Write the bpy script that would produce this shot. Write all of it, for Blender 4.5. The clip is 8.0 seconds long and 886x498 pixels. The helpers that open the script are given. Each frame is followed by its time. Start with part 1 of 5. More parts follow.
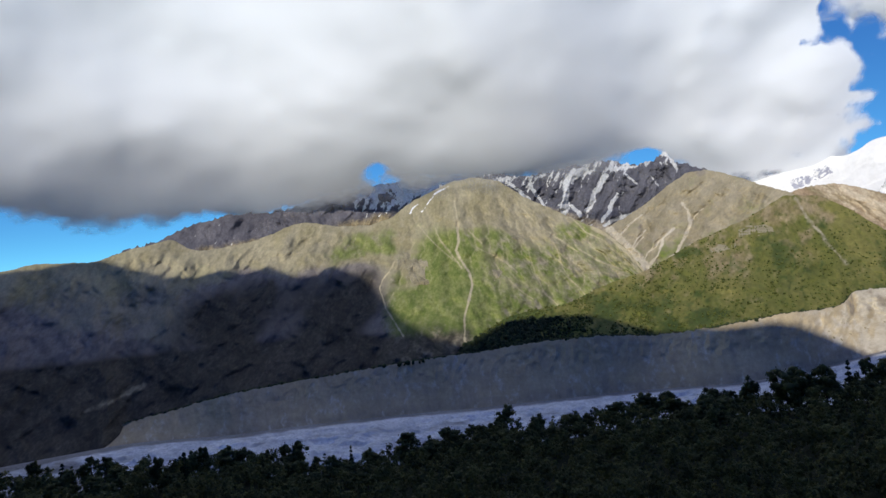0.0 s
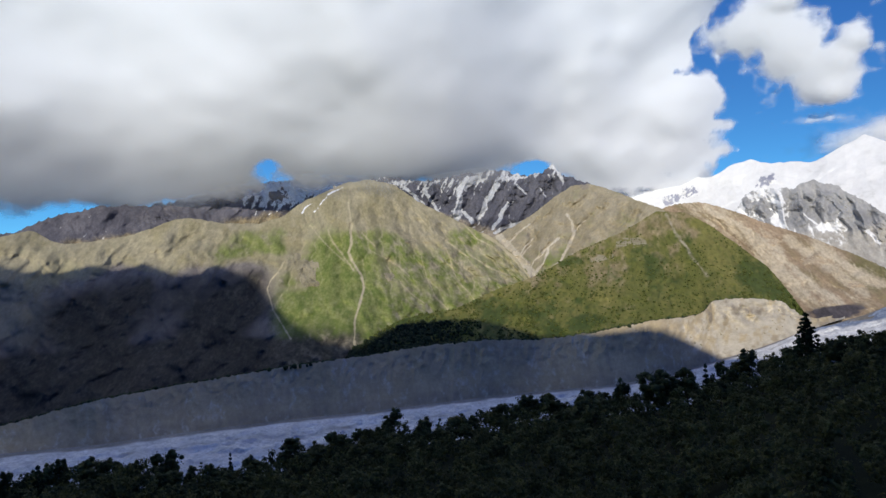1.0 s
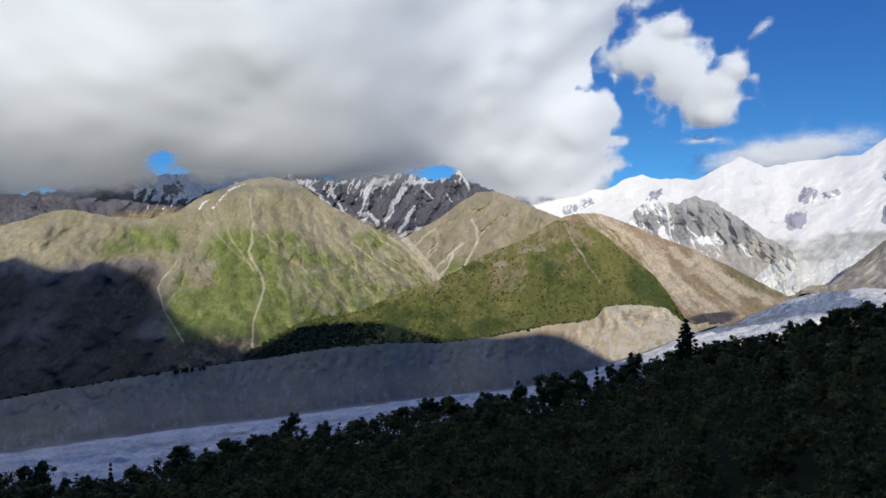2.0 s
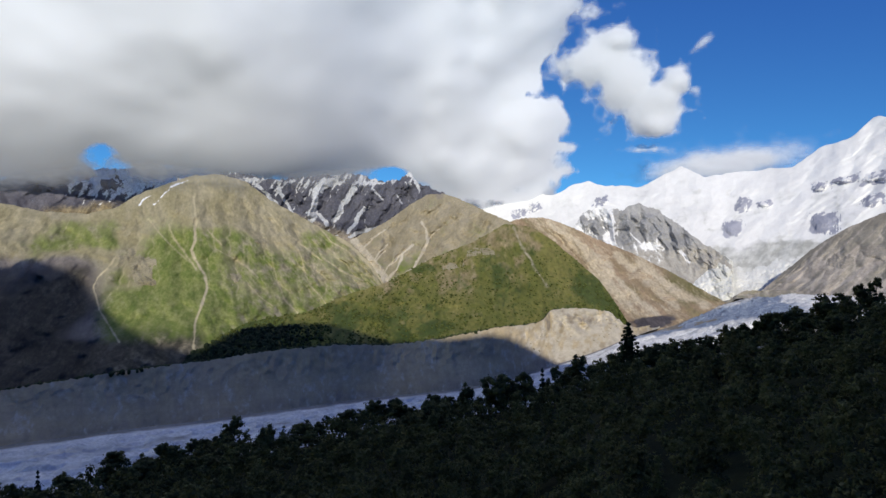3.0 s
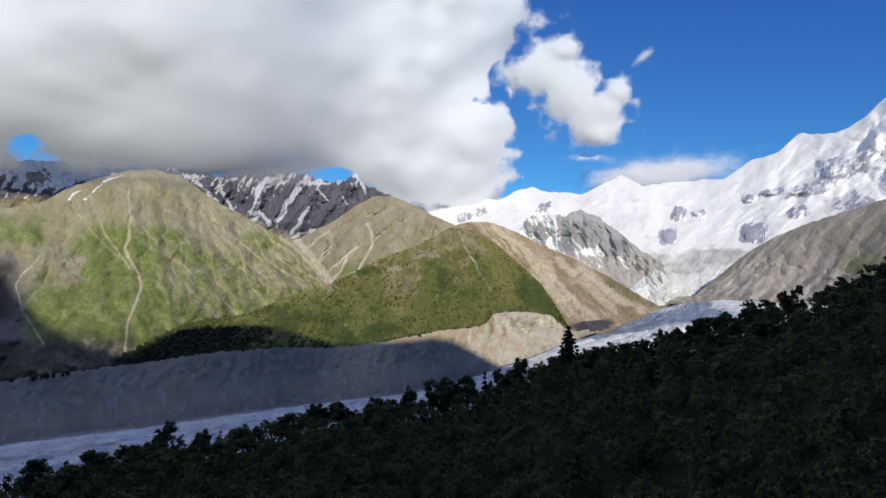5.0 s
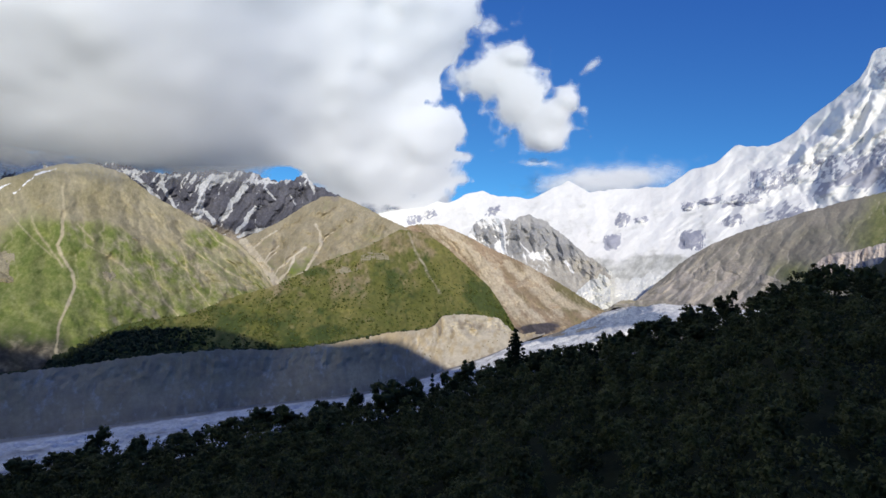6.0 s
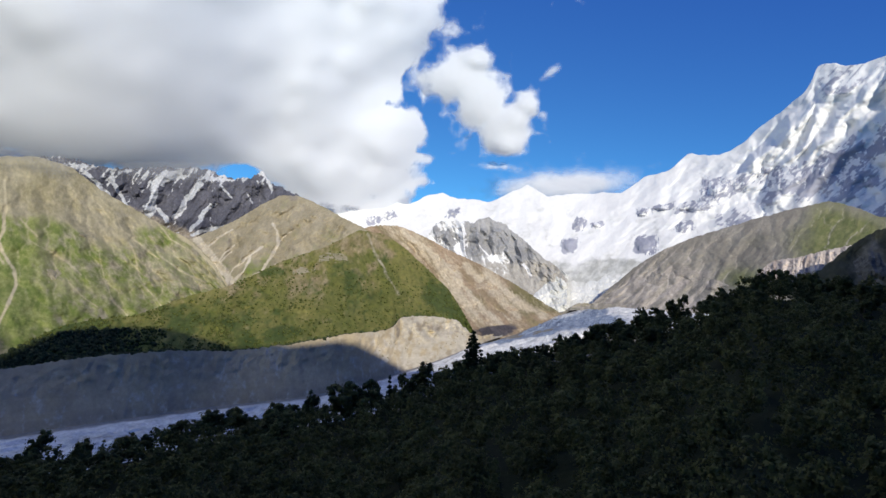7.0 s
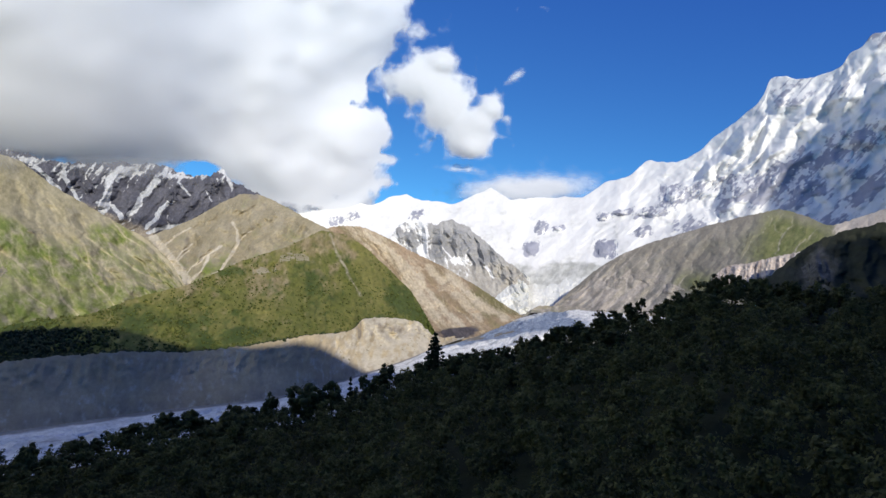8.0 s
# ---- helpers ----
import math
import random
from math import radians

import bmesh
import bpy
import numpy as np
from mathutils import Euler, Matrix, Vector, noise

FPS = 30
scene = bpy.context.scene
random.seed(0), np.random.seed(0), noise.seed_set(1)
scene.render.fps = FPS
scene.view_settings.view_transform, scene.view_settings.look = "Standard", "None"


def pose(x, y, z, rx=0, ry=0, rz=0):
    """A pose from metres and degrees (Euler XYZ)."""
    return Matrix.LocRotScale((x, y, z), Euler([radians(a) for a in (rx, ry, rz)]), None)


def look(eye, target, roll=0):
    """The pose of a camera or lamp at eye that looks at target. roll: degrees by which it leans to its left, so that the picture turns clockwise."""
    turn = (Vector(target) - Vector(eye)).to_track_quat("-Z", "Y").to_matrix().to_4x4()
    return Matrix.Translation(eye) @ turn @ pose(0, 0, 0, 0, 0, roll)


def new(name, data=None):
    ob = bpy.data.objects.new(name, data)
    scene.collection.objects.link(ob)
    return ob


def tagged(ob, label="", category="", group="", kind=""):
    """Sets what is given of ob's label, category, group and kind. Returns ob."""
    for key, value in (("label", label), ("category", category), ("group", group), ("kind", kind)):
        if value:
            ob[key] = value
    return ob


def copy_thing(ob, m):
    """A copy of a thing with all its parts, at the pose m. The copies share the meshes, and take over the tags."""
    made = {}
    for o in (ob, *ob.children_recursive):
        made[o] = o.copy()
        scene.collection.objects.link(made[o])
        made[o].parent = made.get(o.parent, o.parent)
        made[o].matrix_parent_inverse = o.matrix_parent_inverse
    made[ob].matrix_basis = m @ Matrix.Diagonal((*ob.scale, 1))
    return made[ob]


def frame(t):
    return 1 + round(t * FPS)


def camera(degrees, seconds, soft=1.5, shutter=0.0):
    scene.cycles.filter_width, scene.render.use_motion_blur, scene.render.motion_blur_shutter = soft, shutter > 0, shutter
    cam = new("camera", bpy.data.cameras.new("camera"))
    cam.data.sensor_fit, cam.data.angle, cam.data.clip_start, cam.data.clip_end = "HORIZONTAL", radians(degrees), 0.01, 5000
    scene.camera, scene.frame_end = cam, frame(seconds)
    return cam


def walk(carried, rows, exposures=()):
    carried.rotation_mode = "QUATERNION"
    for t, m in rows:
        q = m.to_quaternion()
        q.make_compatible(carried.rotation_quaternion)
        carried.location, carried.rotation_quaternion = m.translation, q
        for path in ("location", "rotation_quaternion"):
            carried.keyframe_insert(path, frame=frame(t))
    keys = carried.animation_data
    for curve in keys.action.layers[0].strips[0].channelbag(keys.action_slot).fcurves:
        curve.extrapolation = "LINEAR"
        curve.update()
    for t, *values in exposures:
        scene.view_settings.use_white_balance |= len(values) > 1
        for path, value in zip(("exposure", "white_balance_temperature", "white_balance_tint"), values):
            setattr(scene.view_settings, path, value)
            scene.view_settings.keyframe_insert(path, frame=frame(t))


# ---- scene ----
# ================= camera =================
cam = camera(72.0, 8.0, soft=1.5)
TURN = [  # seconds, yaw, pitch, roll
    (0.0, 0.1, 1.71, 3.46), (0.5, -4.86, 1.62, 2.71), (1.0, -9.99, 1.55, 1.89), (1.5, -14.83, 1.56, 1.1),
    (2.0, -18.9, 1.64, 0.53), (3.5, -24.88, 1.89, -0.41), (4.0, -25.81, 1.95, -0.53), (4.5, -26.98, 2.02, -0.74),
    (6.0, -33.61, 2.46, -1.67), (6.5, -35.78, 2.62, -2.0), (7.0, -37.46, 2.75, -2.27), (7.5, -39.17, 2.9, -2.53),
    (8.0, -40.97, 3.07, -2.82)]
# the camera's own exposure opens a little as it turns towards the shaded slope
LIGHT = [(0.0, -0.06, 6500, 7.5), (2.0, -0.12, 6500, 7.5), (3.5, -0.11, 6500, 7.5), (4.5, -0.09, 6500, 7.5), (6.5, 0.02, 6500, 7.5), (8.0, 0.09, 6500, 7.5)]
walk(cam, [(t, pose(0, 0, 0, 90 + p, r, y)) for t, y, p, r in TURN], LIGHT)

# ================= light =================
SUN_AZ, SUN_EL = 200.0, 24.0          # degrees, clockwise from +y, and above the horizon
world = bpy.data.worlds.new("sky")
scene.world = world
world.use_nodes = True
wn = world.node_tree.nodes
sky = wn.new("ShaderNodeTexSky")
sky.sky_type = "NISHITA"
sky.sun_disc = False
sky.sun_elevation, sky.sun_rotation = radians(SUN_EL), radians(SUN_AZ)
sky.altitude, sky.air_density, sky.dust_density, sky.ozone_density = 3800, 0.62, 0.0, 3.0
wn["Background"].inputs["Strength"].default_value = 0.140
deep = wn.new("ShaderNodeMix")                  # thin mountain air: a deeper blue
deep.data_type, deep.blend_type = "RGBA", "MULTIPLY"
deep.inputs[0].default_value = 1.0
deep.inputs[7].default_value = (0.43, 0.90, 1.30, 1)
world.node_tree.links.new(sky.outputs[0], deep.inputs[6])
split, joined = wn.new("ShaderNodeSeparateColor"), wn.new("ShaderNodeCombineColor")
even = wn.new("ShaderNodeMath")                 # the same clear blue from the crests up to the zenith
even.operation = "MULTIPLY_ADD"
even.inputs[1].default_value, even.inputs[2].default_value = 0.57, 1.66
world.node_tree.links.new(deep.outputs[2], split.inputs[0])
world.node_tree.links.new(split.outputs[2], even.inputs[0])
for k in (0, 1):
    world.node_tree.links.new(split.outputs[k], joined.inputs[k])
world.node_tree.links.new(even.outputs[0], joined.inputs[2])
world.node_tree.links.new(joined.outputs[0], wn["Background"].inputs["Color"])

SUN_DIR = Vector((math.cos(radians(SUN_EL)) * math.sin(radians(SUN_AZ)),
                  math.cos(radians(SUN_EL)) * math.cos(radians(SUN_AZ)), math.sin(radians(SUN_EL))))
sun = new("sun", bpy.data.lights.new("sun", "SUN"))
sun.data.energy, sun.data.angle, sun.data.color = 4.3, radians(0.5), (1.0, 0.93, 0.82)
sun.matrix_world = look(SUN_DIR * 100, (0, 0, 0))


# ================= noise and tables =================
def lattice(ix, iy, seed):
    n = (ix * 374761393 + iy * 668265263 + seed * 1442695041) & 0x7FFFFFFF
    n = ((n ^ (n >> 13)) * 1274126177) & 0x7FFFFFFF
    n = ((n ^ (n >> 15)) * 2246822519) & 0x7FFFFFFF
    return ((n ^ (n >> 16)) & 0xFFFF) / 65535.0


def vnoise(x, y, seed=0):
    x, y = np.broadcast_arrays(np.asarray(x, float), np.asarray(y, float))
    ix, iy = np.floor(x).astype(np.int64), np.floor(y).astype(np.int64)
    fx, fy = x - ix, y - iy
    fx, fy = fx * fx * fx * (fx * (fx * 6 - 15) + 10), fy * fy * fy * (fy * (fy * 6 - 15) + 10)
    a, b = lattice(ix, iy, seed), lattice(ix + 1, iy, seed)
    c, d = lattice(ix, iy + 1, seed), lattice(ix + 1, iy + 1, seed)
    return (a * (1 - fx) + b * fx) * (1 - fy) + (c * (1 - fx) + d * fx) * fy


def fbm(x, y, octaves=4, seed=0, gain=0.5):
    total, amp, size = 0.0, 1.0, 0.0
    for k in range(octaves):
        c, s = math.cos(0.65 * k + 0.3 * (k > 0)) * 2.03 ** k, math.sin(0.65 * k + 0.3 * (k > 0)) * 2.03 ** k
        total = total + amp * vnoise(x * c - y * s + 17.3 * k, x * s + y * c + 9.1 * k, seed + k)
        size += amp
        amp *= gain
    return total / size


def ridged(x, y, octaves=4, seed=0, gain=0.5):
    total, amp, size = 0.0, 1.0, 0.0
    for k in range(octaves):
        total = total + amp * (1 - abs(2 * vnoise(x * 2.03 ** k + 11.7 * k, y * 2.03 ** k + 5.3 * k, seed + k) - 1))
        size += amp
        amp *= gain
    return total / size


def smooth(a, b, x):
    t = np.clip((x - a) / (b - a), 0, 1)
    return t * t * (3 - 2 * t)


def table(rows, az, column=1, soft=0.25):
    """A quantity along the azimuth, with its corners rounded a little."""
    xs, ys = [r[0] for r in rows], [r[column] for r in rows]
    return sum(np.interp(az + d, xs, ys) for d in (-soft, -soft / 2, 0, soft / 2, soft)) / 5


def streak(az, el, line, width, wobble=0.1, seed=5):
    """How near each place lies to a bent line across the slope, from 0 to 1."""
    az = az + wobble * (fbm(az * 1.2, el * 1.2, 3, seed, 0.4) - 0.5) * 3
    best = np.full(np.shape(az), 9e9)
    for (a0, e0), (a1, e1) in zip(line[:-1], line[1:]):
        da, de = a1 - a0, e1 - e0
        t = np.clip(((az - a0) * da + (el - e0) * de) / (da * da + de * de), 0, 1)
        best = np.minimum(best, np.hypot(az - a0 - t * da, el - e0 - t * de))
    wide = width * (0.35 + 1.3 * fbm(az * 1.3, el * 1.3, 3, seed + 3))
    return 0.9 * np.clip(1.15 - best / wide, 0, 1) * np.clip(0.45 + 1.1 * fbm(az * 1.7 + 5, el * 1.7, 3, seed + 6), 0, 1)


def spot(az, el, a, e, wa, we, tilt=0.0):
    da, de = az - a, el - e - tilt * (az - a)
    return np.exp(-(da / wa) ** 2 - (de / we) ** 2)


def place(az, el, r):
    """World coordinates from azimuth and elevation in degrees and horizontal distance in metres."""
    a = np.radians(az)
    return np.stack([r * np.sin(a), r * np.cos(a), r * np.tan(np.radians(el))], -1)


# ================= materials =================
def nodes_of(name, rough=0.9, specular=0.2):
    m = bpy.data.materials.new(name)
    m.use_nodes = True
    nt = m.node_tree
    b = nt.nodes["Principled BSDF"]
    b.inputs["Roughness"].default_value = rough
    b.inputs["Specular IOR Level"].default_value = specular
    return m, nt, b


def link(nt, a, b):
    nt.links.new(a, b)


def noise_node(nt, coords, scale, detail=6, rough=0.6, stretch=None):
    n = nt.nodes.new("ShaderNodeTexNoise")
    n.inputs["Scale"].default_value, n.inputs["Detail"].default_value, n.inputs["Roughness"].default_value = scale, detail, rough
    if stretch:
        mp = nt.nodes.new("ShaderNodeMapping")
        mp.inputs["Scale"].default_value = stretch
        link(nt, coords, mp.inputs["Vector"])
        coords = mp.outputs[0]
    link(nt, coords, n.inputs["Vector"])
    return n.outputs["Fac"]


def mapped(nt, fac, lo, hi):
    n = nt.nodes.new("ShaderNodeMapRange")
    n.interpolation_type = "SMOOTHSTEP"
    n.inputs["From Min"].default_value, n.inputs["From Max"].default_value = lo, hi
    link(nt, fac, n.inputs["Value"])
    return n.outputs[0]


def maths(nt, op, a, b):
    n = nt.nodes.new("ShaderNodeMath")
    n.operation = op
    for i, v in enumerate((a, b)):
        if isinstance(v, (int, float)):
            n.inputs[i].default_value = v
        else:
            link(nt, v, n.inputs[i])
    return n.outputs[0]


def mix(nt, fac, a, b, mode="MIX"):
    n = nt.nodes.new("ShaderNodeMix")
    n.data_type, n.blend_type = "RGBA", mode
    if isinstance(fac, (int, float)):
        n.inputs[0].default_value = fac
    else:
        link(nt, fac, n.inputs[0])
    for i, v in ((6, a), (7, b)):
        if isinstance(v, tuple):
            n.inputs[i].default_value = (*v, 1)
        else:
            link(nt, v, n.inputs[i])
    return n.outputs[2]


def attribute(nt, name):
    n = nt.nodes.new("ShaderNodeAttribute")
    n.attribute_name = name
    return n.outputs["Fac"]


def terrain_material(name, base, layers, grain=0.12, bump=0.9, rough=0.95, patch=0.012, ragged=0.65, speckle=None, contrast=0.3):
    """Ground with a mottled base colour and further covers (grass, scree, snow, shrubs), each spread by a mask of the
    mesh and broken up by noise. grain: the fine noise's scale per metre."""
    m, nt, b = nodes_of(name, rough, 0.1)
    along = nt.nodes.new("ShaderNodeAttribute")
    along.attribute_name = "run"                    # metres along the contour and down the fall line
    co = along.outputs["Vector"]
    large, fine = noise_node(nt, co, patch, 5), noise_node(nt, co, grain, 8, 0.68)
    mid = noise_node(nt, co, patch * 4, 6, 0.62)
    both = maths(nt, "ADD", maths(nt, "MULTIPLY", fine, 0.55), maths(nt, "MULTIPLY", mid, 0.45))
    colour = mix(nt, mapped(nt, large, 0.36, 0.64), base[0], base[1])
    for k, (mask, (c0, c1), soft) in enumerate(layers):
        broken = maths(nt, "MULTIPLY", maths(nt, "SUBTRACT", both, 0.5), 1.35 * ragged)
        fac = mapped(nt, maths(nt, "ADD", attribute(nt, mask), broken), 0.5 - soft, 0.5 + soft)
        colour = mix(nt, fac, colour, mix(nt, mapped(nt, large if k % 2 else mid, 0.35, 0.65), c0, c1))
    if speckle:
        dots = mapped(nt, noise_node(nt, co, speckle[0], 2, 0.5), 0.56, 0.63)
        colour = mix(nt, maths(nt, "MULTIPLY", dots, speckle[2]), colour, speckle[1])
    tone = mapped(nt, fine, 0.2, 0.8)
    colour = mix(nt, 1.0, colour, mix(nt, tone, (1 - contrast,) * 3, (1 + contrast,) * 3), "MULTIPLY")
    link(nt, colour, b.inputs["Base Color"])
    bp = nt.nodes.new("ShaderNodeBump")
    bp.inputs["Strength"].default_value, bp.inputs["Distance"].default_value = 0.8, bump
    link(nt, maths(nt, "ADD", fine, mid), bp.inputs["Height"])
    link(nt, bp.outputs[0], b.inputs["Normal"])
    return m


GRASS = ((0.104, 0.142, 0.029), (0.163, 0.192, 0.048))
SHRUB = ((0.032, 0.050, 0.016), (0.055, 0.072, 0.024))
# The left flank's shade put into colour; also grey summit rock and dark wood.
SHADE_AND_ROCK = ((0.136, 0.120, 0.113), (0.192, 0.172, 0.163))
SHADE_AND_WOOD = ((0.042, 0.039, 0.033), (0.060, 0.054, 0.045))
DRY = ((0.23, 0.18, 0.095), (0.29, 0.235, 0.14))
SCREE = ((0.345, 0.30, 0.215), (0.42, 0.37, 0.28))
SNOW = ((0.69, 0.69, 0.70), (0.775, 0.775, 0.775))

mat_hill = terrain_material("mountain_grass_and_rock", ((0.242, 0.214, 0.124), (0.309, 0.276, 0.184)),
                            [("grass", GRASS, 0.22), ("shrub", SHRUB, 0.18), ("shade_and_rock", SHADE_AND_ROCK, 0.3), ("shade_and_wood", SHADE_AND_WOOD, 0.3), ("rock", ((0.195, 0.172, 0.115), (0.285, 0.256, 0.185)), 0.3),
                             ("scree", ((0.372, 0.322, 0.205), (0.445, 0.392, 0.265)), 0.4), ("snow", SNOW, 0.12)], grain=0.15, ragged=0.5, contrast=0.2)
mat_spur = terrain_material("green_spur", ((0.122, 0.128, 0.032), (0.182, 0.170, 0.052)),
                            [("dry", DRY, 0.3), ("shrub", ((0.050, 0.072, 0.019), (0.078, 0.098, 0.028)), 0.28), ("scree", SCREE, 0.3)], speckle=(0.075, (0.055, 0.078, 0.018), 0.35))
mat_dry = terrain_material("dry_hill", ((0.265, 0.228, 0.150), (0.335, 0.292, 0.205)), [("grass", GRASS, 0.3), ("scree", ((0.44, 0.385, 0.285), (0.52, 0.465, 0.365)), 0.3), ("rock", ((0.19, 0.165, 0.13), (0.26, 0.23, 0.185)), 0.2)], contrast=0.2)
# The tan slope's near-black rock layer serves only the shadow painted at its foot.
mat_tan = terrain_material("bare_tan_slope", ((0.264, 0.193, 0.124), (0.336, 0.248, 0.164)),
                           [("grass", ((0.15, 0.135, 0.062), (0.20, 0.172, 0.085)), 0.4), ("scree", ((0.44, 0.365, 0.255), (0.50, 0.425, 0.31)), 0.35), ("rock", ((0.065, 0.058, 0.064), (0.10, 0.088, 0.09)), 0.2)])
# Ridge rock is darkened and blued for the cloud's shade and haze.
mat_brown = terrain_material("cloud_shaded_brown_rock", ((0.080, 0.078, 0.098), (0.122, 0.116, 0.136)), [("dry", DRY, 0.3), ("snow", SNOW, 0.1)], bump=2)
# Peak rock and snow are coloured darker to stand for the cloud's shade.
mat_peak = terrain_material("cloud_shaded_rock_and_snow", ((0.076, 0.077, 0.096), (0.118, 0.117, 0.138)), [("scree", ((0.20, 0.17, 0.135), (0.27, 0.235, 0.19)), 0.2), ("snow", ((0.40, 0.41, 0.43), (0.52, 0.525, 0.54)), 0.1)], bump=2)
# The massif's rock colour is lightened and blued to stand for distance haze.
mat_snow = terrain_material("snow_and_ice", ((0.725, 0.72, 0.71), (0.79, 0.785, 0.77)),
                            [("ice", ((0.36, 0.36, 0.335), (0.58, 0.58, 0.55)), 0.35), ("rock", ((0.275, 0.285, 0.345), (0.38, 0.385, 0.445)), 0.12)],
                            grain=0.05, bump=2.6, rough=0.7, patch=0.006, ragged=0.9, contrast=0.06)
mat_butte = terrain_material("grey_cliff", ((0.27, 0.27, 0.275), (0.36, 0.355, 0.35)), [("scree", ((0.335, 0.315, 0.285), (0.40, 0.38, 0.345)), 0.35), ("snow", SNOW, 0.12)], grain=0.06, bump=3, contrast=0.2)
mat_right = terrain_material("grey_brown_spur", ((0.208, 0.190, 0.160), (0.265, 0.244, 0.208)),
                             [("grass", ((0.115, 0.130, 0.055), (0.160, 0.165, 0.075)), 0.35), ("scree", ((0.38, 0.335, 0.29), (0.45, 0.40, 0.35)), 0.3), ("rock", ((0.17, 0.15, 0.14), (0.23, 0.2, 0.19)), 0.2)], contrast=0.2, ragged=0.5)
mat_dark = terrain_material("shrubby_slope", ((0.028, 0.032, 0.021), (0.048, 0.05, 0.032)), [("scree", ((0.15, 0.14, 0.125), (0.21, 0.195, 0.175)), 0.45)])
mat_cut = terrain_material("eroded_bank", ((0.46, 0.39, 0.34), (0.54, 0.47, 0.42)), [("rock", ((0.3, 0.25, 0.23), (0.36, 0.31, 0.28)), 0.2)])
mat_moraine = terrain_material("moraine_rubble", ((0.412, 0.334, 0.208), (0.474, 0.391, 0.256)),
                               [("rock", ((0.25, 0.21, 0.155), (0.33, 0.28, 0.21)), 0.35), ("scree", ((0.44, 0.393, 0.305), (0.50, 0.45, 0.36)), 0.3)], grain=0.2, bump=0.6, contrast=0.2)
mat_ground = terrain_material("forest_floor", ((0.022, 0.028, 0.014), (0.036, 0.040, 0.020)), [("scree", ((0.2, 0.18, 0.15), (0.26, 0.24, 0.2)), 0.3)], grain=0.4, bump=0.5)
mat_icefall = terrain_material("icefall_ice", ((0.58, 0.58, 0.545), (0.70, 0.70, 0.675)),
                               [("blue", ((0.42, 0.45, 0.48), (0.52, 0.55, 0.57)), 0.4), ("rock", ((0.34, 0.325, 0.30), (0.44, 0.425, 0.39)), 0.4)], grain=0.08, bump=2.0, rough=0.7, patch=0.012, contrast=0.12)
mat_glacier = terrain_material("glacier_ice", ((0.58, 0.58, 0.575), (0.78, 0.77, 0.75)),
                               [("blue", ((0.19, 0.23, 0.31), (0.30, 0.35, 0.43)), 0.35), ("rock", ((0.20, 0.19, 0.18), (0.28, 0.265, 0.25)), 0.3)], grain=0.18, bump=2.5, rough=0.6, patch=0.02)


# ================= terrain builder =================
def sheet_mesh(name, grid, masks, material, run=None):
    """A mesh from a grid of places (rows x columns x 3), with float masks on its vertices."""
    nv, na = grid.shape[:2]
    me = bpy.data.meshes.new(name)
    me.vertices.add(nv * na)
    me.vertices.foreach_set("co", grid.reshape(-1).astype(np.float32))
    i = np.arange((nv - 1) * (na - 1))
    j = i // (na - 1) * na + i % (na - 1)
    quads = np.stack([j, j + 1, j + na + 1, j + na], -1).reshape(-1).astype(np.int32)
    me.loops.add(len(quads))
    me.loops.foreach_set("vertex_index", quads)
    me.polygons.add(len(i))
    me.polygons.foreach_set("loop_start", np.arange(0, len(quads), 4, dtype=np.int32))
    me.polygons.foreach_set("use_smooth", np.ones(len(i), bool))
    me.update(calc_edges=True)
    for key, value in masks.items():
        at = me.attributes.new(key, "FLOAT", "POINT")
        at.data.foreach_set("value", np.broadcast_to(value, (nv, na)).reshape(-1).astype(np.float32))
    at = me.attributes.new("run", "FLOAT_VECTOR", "POINT")
    at.data.foreach_set("vector", (grid if run is None else run).reshape(-1).astype(np.float32))
    me.materials.append(material)
    return me


